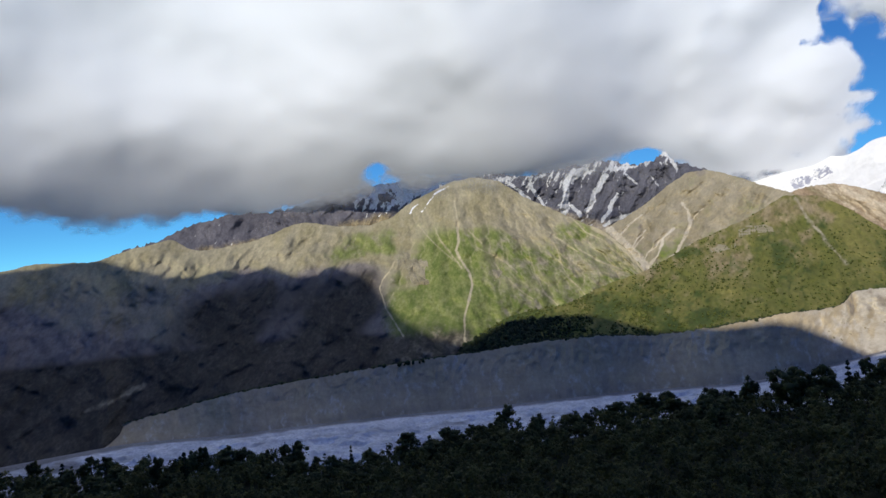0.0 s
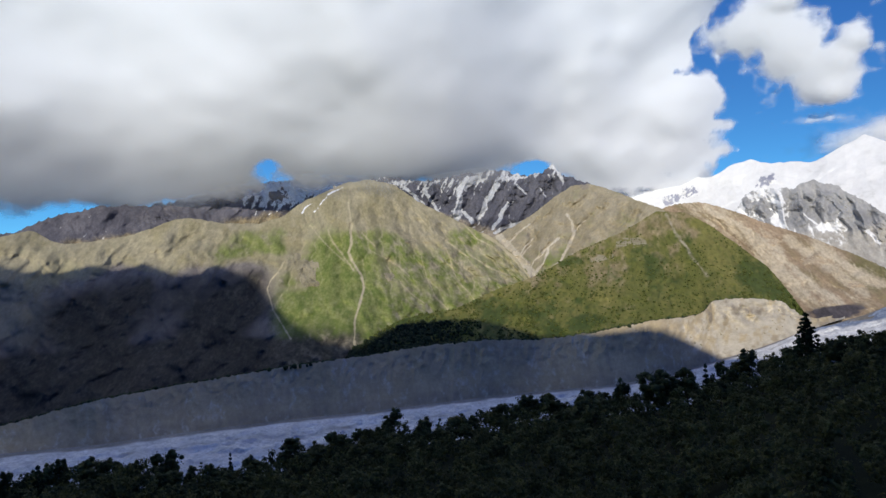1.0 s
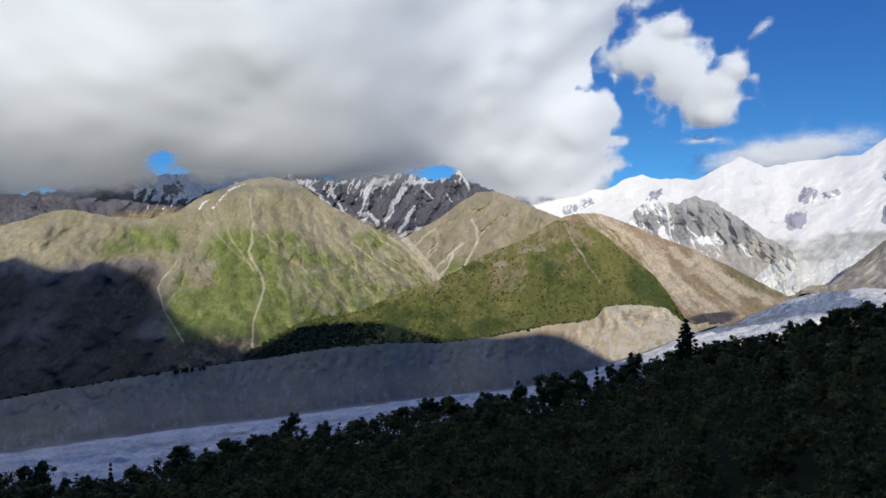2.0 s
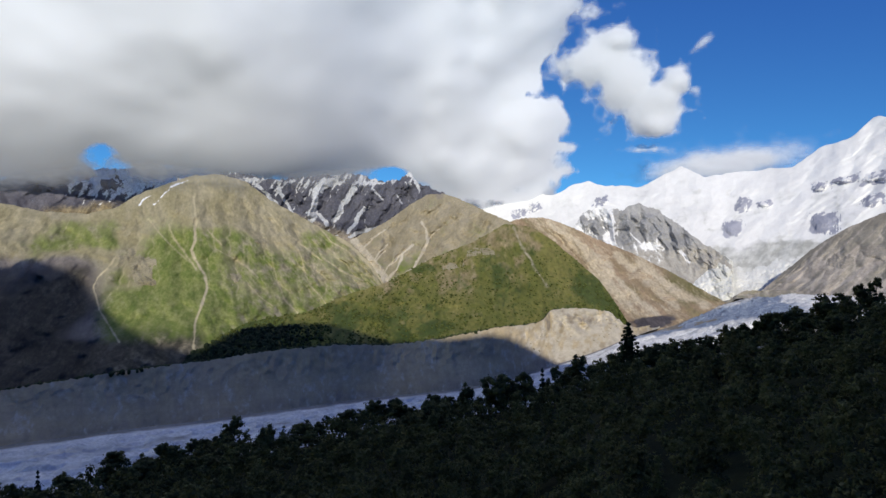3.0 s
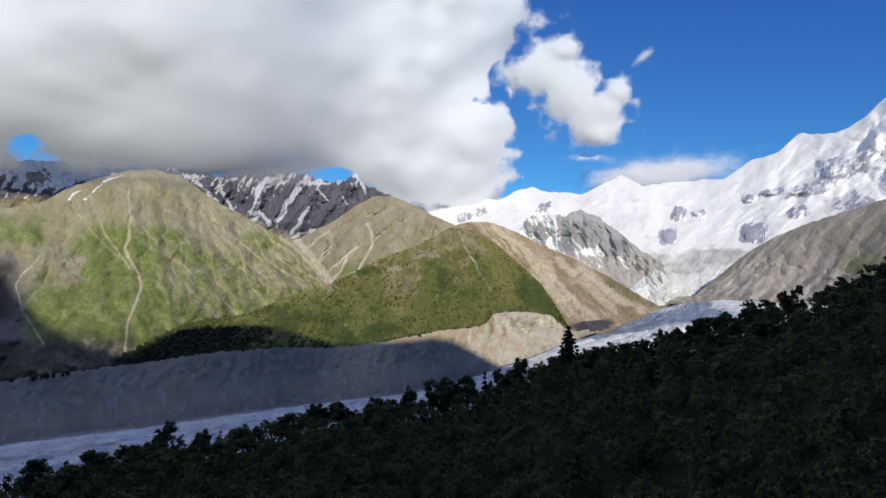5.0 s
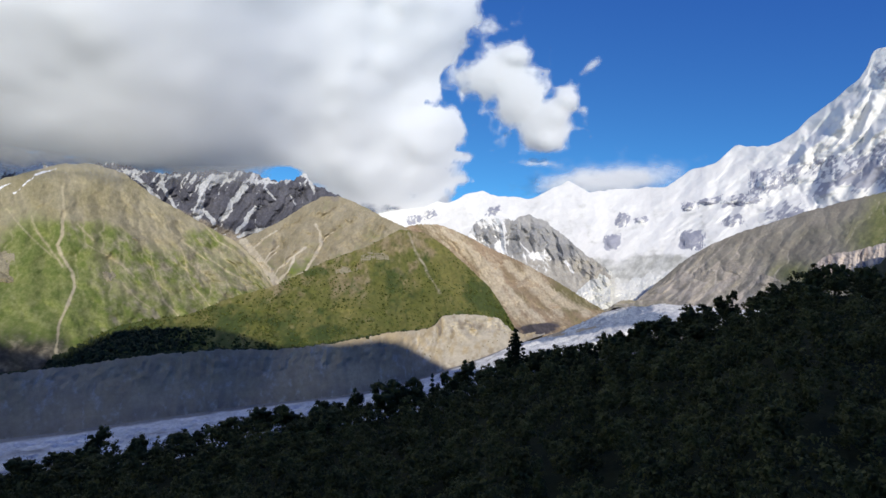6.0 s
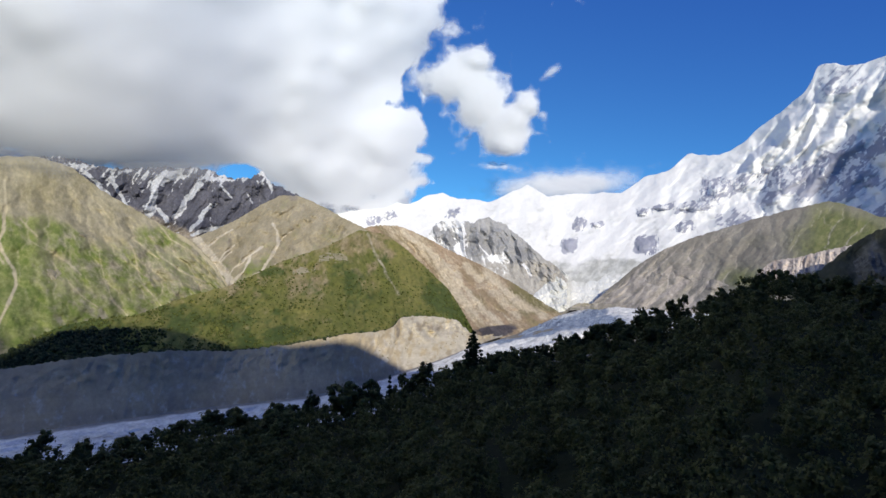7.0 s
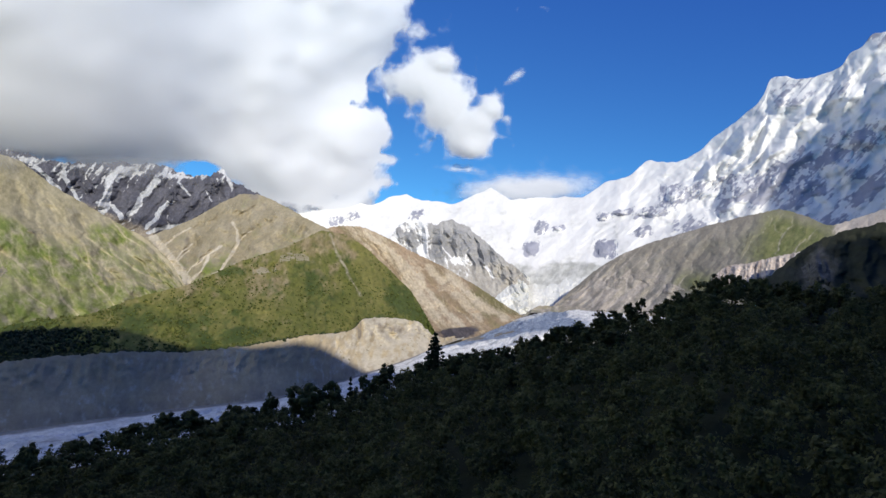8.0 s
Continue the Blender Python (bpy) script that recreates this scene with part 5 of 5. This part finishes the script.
# ================= vegetation =================
def foliage_material(name, c0, c1):
    m, nt, b = nodes_of(name, 0.7, 0.15)
    info = nt.nodes.new("ShaderNodeObjectInfo").outputs["Random"]
    isle = nt.nodes.new("ShaderNodeNewGeometry").outputs["Random Per Island"]
    co = nt.nodes.new("ShaderNodeNewGeometry").outputs["Position"]
    blend = maths(nt, "ADD", maths(nt, "MULTIPLY", info, 0.5), maths(nt, "MULTIPLY", isle, 0.35))
    colour = mix(nt, blend, c0, c1)
    colour = mix(nt, mapped(nt, noise_node(nt, co, 0.11, 2), 0.40, 0.60), colour, mix(nt, 0.75, colour, (c0[0] * 0.5, c0[1] * 0.5, c0[2] * 0.5)))
    link(nt, colour, b.inputs["Base Color"])
    lit_through = nt.nodes.new("ShaderNodeBsdfTranslucent")
    link(nt, colour, lit_through.inputs["Color"])
    both = nt.nodes.new("ShaderNodeMixShader")
    both.inputs[0].default_value = 0.35
    link(nt, b.outputs[0], both.inputs[1])
    link(nt, lit_through.outputs[0], both.inputs[2])
    link(nt, both.outputs[0], nt.nodes["Material Output"].inputs["Surface"])
    return m


mat_leaf = foliage_material("broad_crown_leaves", (0.108, 0.114, 0.042), (0.176, 0.176, 0.066))
mat_needle = foliage_material("conifer_needles", (0.045, 0.066, 0.030), (0.075, 0.098, 0.042))
mat_bush = foliage_material("slope_shrub_leaves", (0.115, 0.140, 0.036), (0.165, 0.185, 0.056))
mat_bark, nt_bark, b_bark = nodes_of("tree_bark", 0.9, 0.1)
co_bark = nt_bark.nodes.new("ShaderNodeTexCoord").outputs["Object"]
link(nt_bark, mix(nt_bark, mapped(nt_bark, noise_node(nt_bark, co_bark, 2.5, 5, 0.6, (1, 1, 0.15)), 0.35, 0.65), (0.055, 0.042, 0.032), (0.13, 0.105, 0.085)), b_bark.inputs["Base Color"])


def tube(points, radii, sides=7):
    """Vertices and faces of a tapering limb along some points."""
    verts, faces = [], []
    for k, (p, r) in enumerate(zip(points, radii)):
        way = (Vector(points[min(k + 1, len(points) - 1)]) - Vector(points[max(k - 1, 0)])).normalized()
        side = way.orthogonal().normalized()
        other = way.cross(side)
        for s in range(sides):
            a = 2 * math.pi * s / sides
            verts.append(Vector(p) + (side * math.cos(a) + other * math.sin(a)) * r)
    for k in range(len(points) - 1):
        for s in range(sides):
            n = (s + 1) % sides
            faces.append((k * sides + s, k * sides + n, (k + 1) * sides + n, (k + 1) * sides + s))
    faces.append(tuple(range((len(points) - 1) * sides, len(points) * sides)))
    return verts, faces


def mesh_of(name, chunks, material):
    verts, faces = [], []
    for v, f in chunks:
        o = len(verts)
        verts.extend(v)
        faces.extend(tuple(i + o for i in q) for q in f)
    me = bpy.data.meshes.new(name)
    me.from_pydata([tuple(v) for v in verts], [], faces)
    me.materials.append(material)
    return me


def leaves_at(centres, spread, count, size, rng, flat=1.0):
    """Small bent leaf sprays, two triangles each, thrown round some centres."""
    n = len(centres) * count
    c = np.repeat(np.asarray(centres, float), count, 0)
    off = rng.normal(0, 1, (n, 3))
    off /= np.linalg.norm(off, axis=1)[:, None]
    c = c + off * (rng.uniform(0.3, 1.25, (n, 1)) ** 0.7) * np.asarray(spread).reshape(-1, 1).repeat(count, 0).reshape(-1, 1) * np.array([1, 1, flat])
    u = np.cross(off + np.array([0, 0, 0.6]) + rng.normal(0, 0.35, (n, 3)), rng.normal(0, 1, (n, 3)))
    u /= np.linalg.norm(u, axis=1)[:, None]
    w = np.cross(u, off)
    w /= np.linalg.norm(w, axis=1)[:, None] + 1e-6
    s = size * rng.uniform(0.6, 1.3, (n, 1))
    v = np.stack([c - u * s, c + w * s * 0.55 + off * s * 0.25, c + u * s, c - w * s * 0.55 - off * s * 0.1], 1).reshape(-1, 3)
    i = np.arange(n) * 4
    return v, np.concatenate([np.stack([i, i + 1, i + 2], 1), np.stack([i, i + 2, i + 3], 1)])


def cores_at(centres, spread, scale, rng, level=1, flat=0.8):
    """The dense inside of each clump: a lumpy knot of twigs and leaves that the sprays cover."""
    bm = bmesh.new()
    if level:
        bmesh.ops.create_icosphere(bm, subdivisions=level, radius=1)
    else:
        bmesh.ops.create_cone(bm, segments=4, radius1=0.75, radius2=0.45, depth=1.3, cap_ends=True, cap_tris=True)
        bmesh.ops.triangulate(bm, faces=bm.faces)
    ball = np.array([v.co for v in bm.verts])
    tri = np.array([[v.index for v in f.verts] for f in bm.faces])
    bm.free()
    n = len(centres)
    v = ball[None] * rng.uniform(0.7, 1.25, (n, len(ball), 1)) * np.array([1, 1, flat]) * np.asarray(spread).reshape(-1, 1, 1) * scale
    v = v + np.asarray(centres, float)[:, None]
    f = tri[None] + (np.arange(n) * len(ball))[:, None, None]
    return v.reshape(-1, 3), f.reshape(-1, 3)


def leaf_mesh(name, v, f, material):
    me = bpy.data.meshes.new(name)
    me.vertices.add(len(v))
    me.vertices.foreach_set("co", v.reshape(-1).astype(np.float32))
    me.loops.add(len(f) * 3)
    me.loops.foreach_set("vertex_index", f.reshape(-1).astype(np.int32))
    me.polygons.add(len(f))
    me.polygons.foreach_set("loop_start", np.arange(0, len(f) * 3, 3, dtype=np.int32))
    me.update(calc_edges=True)
    me.materials.append(material)
    return me


def crown_of(kind, height, width, rng, clumps):
    """Clump centres and sizes of a crown. kind: broad, pine (tall and gappy) or fir (conical)."""
    centres, spread = [], []
    if kind == "fir":
        tiers = max(8, int(height * 0.55))
        for k in range(tiers):
            f = (k + 0.5) / tiers
            z = height * (0.14 + 0.86 * f)
            reach = width / 2 * (1 - f) * rng.uniform(0.8, 1.2) + 0.3
            arms = max(3, int(7 * (1 - f)) + 2)
            turn = rng.uniform(0, 6.28)
            for a in range(arms):
                g = turn + 6.283 * a / arms + rng.normal(0, 0.15)
                for d in ((0.35, 0.8) if reach > 1.2 else (0.6,)):
                    centres.append((math.cos(g) * reach * d, math.sin(g) * reach * d, z - 0.34 * reach * d + rng.normal(0, 0.15)))
                    spread.append(0.20 * reach + 0.25)
        centres.append((0, 0, height - 0.5))
        spread.append(0.35)
        return centres, spread
    low = 0.24 if kind == "broad" else 0.42
    heads = [(0, 0, 0.78)] + [(math.cos(g) * q, math.sin(g) * q, zz) for g, q, zz in
                              ((rng.uniform(0, 6.28), rng.uniform(0.35, 0.62), rng.uniform(0.42, 0.8)) for _ in range(5 if kind == "broad" else 7))]
    for k in range(clumps):
        hx, hy, hz = heads[k % len(heads)]
        off = rng.normal(0, 1, 3)
        off = off / np.linalg.norm(off) * rng.uniform(0.5, 1.0)
        big = 0.5 if kind == "broad" else 0.36
        x, y = (hx + off[0] * big) * width / 2, (hy + off[1] * big) * width / 2
        z = height * np.clip(hz + off[2] * (0.2 if kind == "broad" else 0.10), low, 0.97)
        centres.append((x, y, z))
        spread.append(rng.uniform(0.12, 0.18) * width * (1 if kind == "broad" else 0.9))
    return centres, spread


def tree_prototype(kind, height, width, seed):
    rng = np.random.default_rng(seed)
    name = {"broad": "broadleaf_tree", "pine": "pine_tree", "fir": "fir_tree"}[kind]
    ob = new(name)
    bend = [rng.normal(0, 0.02) * height, rng.normal(0, 0.02) * height]
    top = height * (0.97 if kind == "fir" else 0.72)
    girth = 0.017 * height + 0.06
    line = [(bend[0] * f * f, bend[1] * f * f, -1.5 + (top + 1.5) * f) for f in np.linspace(0, 1, 6)]
    trunk = new("trunk", mesh_of("trunk", [tube(line, [girth * (1.15 - 0.95 * f) + 0.03 for f in np.linspace(0, 1, 6)])], mat_bark))
    trunk.parent = ob
    centres, spread = crown_of(kind, height, width, rng, 44 if kind == "broad" else 40)
    if kind != "fir":
        limbs = []
        for c in centres[1:14:2]:
            root = Vector((bend[0] * 0.3, bend[1] * 0.3, height * rng.uniform(0.25, 0.5)))
            tip = Vector(c)
            mid = root.lerp(tip, 0.5) + Vector((0, 0, -0.04 * height))
            limbs.append(tube([root, mid, tip], [girth * 0.45, girth * 0.28, 0.05], 5))
        limb = new("limbs", mesh_of("limbs", limbs, mat_bark))
        limb.parent = trunk
        limb.name = "branchwork"
    v, f = leaves_at(centres, spread, 27 if kind != "fir" else 13, 0.37 if kind != "fir" else 0.034 * height + 0.05, rng, 0.75 if kind != "fir" else 0.55)
    cv, cf = cores_at(centres, spread, 0.70 if kind != "fir" else 0.5, rng)
    v, f = np.concatenate([v, cv]), np.concatenate([f, cf + len(v)])
    crown = new("crown", leaf_mesh("crown", v, f, mat_needle if kind == "fir" else mat_leaf))
    crown.parent = ob
    words = {"broad": "dark rounded broadleaf tree standing in the shaded forest", "pine": "tall gappy pine tree with clumped dark foliage on the slope",
             "fir": "dark narrow conical fir tree among rounder crowns"}[kind]
    tagged(ob, words, "tree", "trees on the shaded near slope")
    ob["tall"] = height
    return ob


def stand(az, r, sink=0.4):
    a = math.radians(az)
    return Vector((r * math.sin(a), r * math.cos(a), float(slope_z(np.float64(az), np.float64(r))) - sink))


def build_forest():
    rng = np.random.default_rng(5)
    kinds = [("broad", 12, 10, 1), ("broad", 13.5, 11, 2), ("broad", 11, 9, 3), ("pine", 15.5, 8.5, 4), ("pine", 14, 7.5, 5), ("broad", 14.5, 9.5, 6), ("fir", 13, 5.0, 7), ("broad", 10, 10.5, 8)]
    first = [tree_prototype(*k) for k in kinds]
    weights = np.array([5, 4, 5, 3, 3, 4, 1.6, 4], float)
    weights /= weights.sum()
    used = [False] * len(first)

    def plant(k, at, size, turn, width=None):
        wide = size if width is None else width / kinds[k][2]
        m = Matrix.Translation(at) @ Matrix.Rotation(turn, 4, "Z")
        ob = first[k] if not used[k] else copy_thing(first[k], m)
        used[k] = True
        ob.matrix_basis = m @ Matrix.Diagonal((wide, wide, size, 1))

    # the trees that stand out on the edge of the slope: azimuth, angle of the top, width of the crown, kind
    low_stand = [(-34.4, -12.42, 5, 3), (-32.6, -13.3, 4.2, 6), (-30.6, -12.85, 5.8, 4), (-29.7, -13.04, 5.2, 3), (-25.8, -13.9, 6, 2), (-23.8, -14.08, 5.2, 6),
                 (-22.3, -13.75, 6, 5), (-20.5, -14.1, 9.9, 0), (-17, -14.96, 9.9, 7), (-14.9, -14.42, 13, 1), (-11.3, -15.81, 8.4, 2), (-9.6, -15.36, 3.7, 6),
                 (-8.1, -15.77, 8.9, 0), (-4.6, -14.4, 12.6, 3), (-0.2, -14.5, 13, 1)]
    middle_stand = [(4.9, -12.85, 11.5, 5), (8, -13.8, 13, 7), (11.1, -13.56, 10.5, 0), (14.9, -12.49, 10, 4), (17.4, -11.97, 12, 1), (19.4, -11.65, 12, 2),
                    (22.6, -11.5, 11, 7), (26, -10.42, 9.2, 0), (28.6, -9.59, 15.6, 1), (31.3, -9.13, 12, 2), (32.9, -9.04, 5, 6), (34.2, -8.49, 6.1, 3),
                    (36.2, -7.76, 12.2, 5), (38.3, -7.94, 7.2, 0), (39.2, -7.34, 6.7, 3)]
    high_stand = [(42.1, -6.54, 7.2, 2), (43.1, -6.19, 7.8, 4), (44.3, -6.03, 6.7, 0), (45.5, -5.76, 7.8, 3), (47.1, -5.58, 7.2, 7), (48.8, -4.79, 8.3, 5),
                  (49.9, -4.22, 8.3, 2), (51.8, -3.28, 11.1, 1), (56, -2.02, 9.9, 0), (58, -0.7, 6, 3), (59, -0.2, 6.4, 4), (61.3, -0.32, 10.5, 2),
                  (64.7, 1.9, 8.9, 0), (66.3, 2.04, 9.5, 1), (68.6, 1.7, 9.9, 7), (70.8, 1.65, 9, 2)]
    for az, top, width, k in low_stand + middle_stand + high_stand:
        r = 298 + 8 * math.sin(az * 3)
        at = stand(az, r)
        plant(k, at, (r * math.tan(radians(top)) - at.z) / kinds[k][1], az, width * (1.35 if az < -18 else 1.1))
    tall = tree_prototype("fir", 27, 22.0, 9)
    at = stand(40.5, 300)
    size = (300 * math.tan(radians(-4.75)) - at.z) / 27
    tall.matrix_basis = Matrix.Translation(at) @ Matrix.Diagonal((size, size, size, 1))
    tagged(tall, "tall dark conical fir tree rising over the forest edge")
    # the rest, spaced by a loose net over the shelf
    spots = []
    for ring in np.arange(103, 322, 7.6):
        for az in np.arange(-42, 83, 440.0 / ring):
            r, a = ring + rng.uniform(-3.6, 3.6), az + rng.uniform(-3.4, 3.4) * 57.3 / ring
            spots.append((a, r))
    edge = [s for s in spots if s[1] > 256]
    rest = [s for s in spots if s[1] <= 256]
    edge = [s for s in edge if s[1] < 316 and rng.random() < 0.93]
    singles = [edge[i] for i in sorted(rng.choice(len(edge), min(245, len(edge)), replace=False))]
    taken = set(singles)
    rest = rest + [s for s in edge if s not in taken]
    for az, r in singles:
        if abs(az - 40.5) < 0.9:
            continue
        k = int(rng.choice(len(first), p=weights))
        plant(k, stand(az, r), rng.uniform(0.72, 1.12), rng.uniform(0, 6.28))
    # the inner forest, joined, with young trees along the rim
    rest = rest + [(az + rng.uniform(-0.4, 0.4), -rng.uniform(RIM - 12, RIM + 8)) for az in np.concatenate([np.arange(-40, 12, 0.45), np.arange(12, 78, 0.8)])]
    variants, base = [], 0
    for kind, height, width, seed in kinds:
        g = np.random.default_rng(seed + 50)
        c, s = crown_of(kind, height, width, g, 21)
        s = [1.1 * q for q in s]
        v, f = leaves_at(c, s, 15 if kind != "fir" else 7, 0.46 if kind != "fir" else 0.45, g, 0.8)
        cv, cf = cores_at(c, s, 0.5, g, 0)
        v2, f2 = leaves_at(c, s, 10 if kind != "fir" else 6, 0.55 if kind != "fir" else 0.5, g, 0.8)
        variants.append([(np.concatenate([a, cv]), np.concatenate([b, cf + len(a)])) for a, b in ((v, f), (v2, f2))])
    vs, fs = [], []
    for az, r in rest:
        k = int(rng.choice(len(first), p=weights))
        v, f = variants[k][int(abs(r) > 185)]
        size, turn = rng.uniform(0.72, 1.1) * (1 if r > 0 else 0.66), rng.uniform(0, 6.28)
        rot = np.array([[math.cos(turn), -math.sin(turn), 0], [math.sin(turn), math.cos(turn), 0], [0, 0, 1]])
        vs.append(v @ rot.T * size + np.array(stand(az, abs(r))))
        fs.append(f + base)
        base += len(v)
    forest = new("forest", leaf_mesh("forest", np.concatenate(vs), np.concatenate(fs), mat_leaf))
    tagged(forest, "dense dark mixed forest covering the shaded near slope", "forest", kind="stuff")


def clump_cloud(name, spots, label, seed, material):
    """Many small leafy clumps as one mesh. spots: places and widths."""
    rng = np.random.default_rng(seed)
    vs, fs, base = [], [], 0
    bm = bmesh.new()
    bmesh.ops.create_icosphere(bm, subdivisions=1, radius=1)
    ball = np.array([v.co for v in bm.verts])
    tri = np.array([[v.index for v in f.verts] for f in bm.faces])
    bm.free()
    for p, width, tallness in spots:
        v = ball * rng.uniform(0.6, 1.25, (len(ball), 1)) * np.array([0.5, 0.5, 0.5 * tallness]) * width
        vs.append(v + np.array(p) + np.array([0, 0, 0.3 * width * tallness]))
        fs.append(tri + base)
        base += len(v)
    ob = new(name, leaf_mesh(name, np.concatenate(vs), np.concatenate(fs), material))
    return tagged(ob, label, "shrubs", kind="stuff")


def scatter(surface, count, weight, widths, seed, tallness=1.0):
    a2, el, grid = SURFACE[surface]
    rng = np.random.default_rng(seed)
    out = []
    while len(out) < count:
        i, j = rng.integers(0, a2.shape[0], 4000), rng.integers(0, a2.shape[1], 4000)
        ok = rng.random(4000) < weight(a2[i, j], el[i, j])
        for p in grid[i[ok], j[ok]]:
            out.append((p, rng.uniform(*widths) * rng.choice([0.7, 1, 1, 1.5]), tallness))
    return out[:count]


def build_shrubs():
    spur = scatter("green_spur", 3600, lambda a, e: np.clip(smooth(3.2, -0.5, e) * (0.15 + 1.4 * smooth(0.45, 0.62, fbm(a * 1.1, e * 1.3, 4, 401))), 0, 1), (2.4, 5.4), 411)
    low = scatter("green_spur", 2200, lambda a, e: smooth(14, 6, a) * (e < np.interp(a, [1.9, 3.6, 5.7, 7.9, 11, 14.6], [-7.3, -6.4, -5.6, -5.3, -5.3, -5.6])), (3.5, 7.0), 412, 1.2)
    clump_cloud("low_wood", low, "dark woodland at the shaded foot of the spur", 414, mat_needle)
    clump_cloud("slope_shrub", spur, "dark green bushes dotted over the sunny spur", 413, mat_bush)
    rng = np.random.default_rng(431)
    line = []
    for az in np.arange(-28, 34.2, 0.16):
        n = float(fbm(np.float64(az * 0.6), np.float64(2.0), 3, 433))
        for k in range(1 + int(n * 4)):
            a = az + rng.uniform(-0.1, 0.1)
            el = float(table(MORAINE, np.float64(a)))
            r = float(moraine_r(np.float64(a))) + 22 + rng.uniform(0, 35)
            p = place(np.float64(a), np.float64(el - 0.22), np.float64(r))
            line.append((p, rng.uniform(4, 9), 1.35))
    clump_cloud("moraine_edge_wood", line, "dark fringe of trees along the top of the moraine", 432, mat_needle)


build_forest()
build_shrubs()
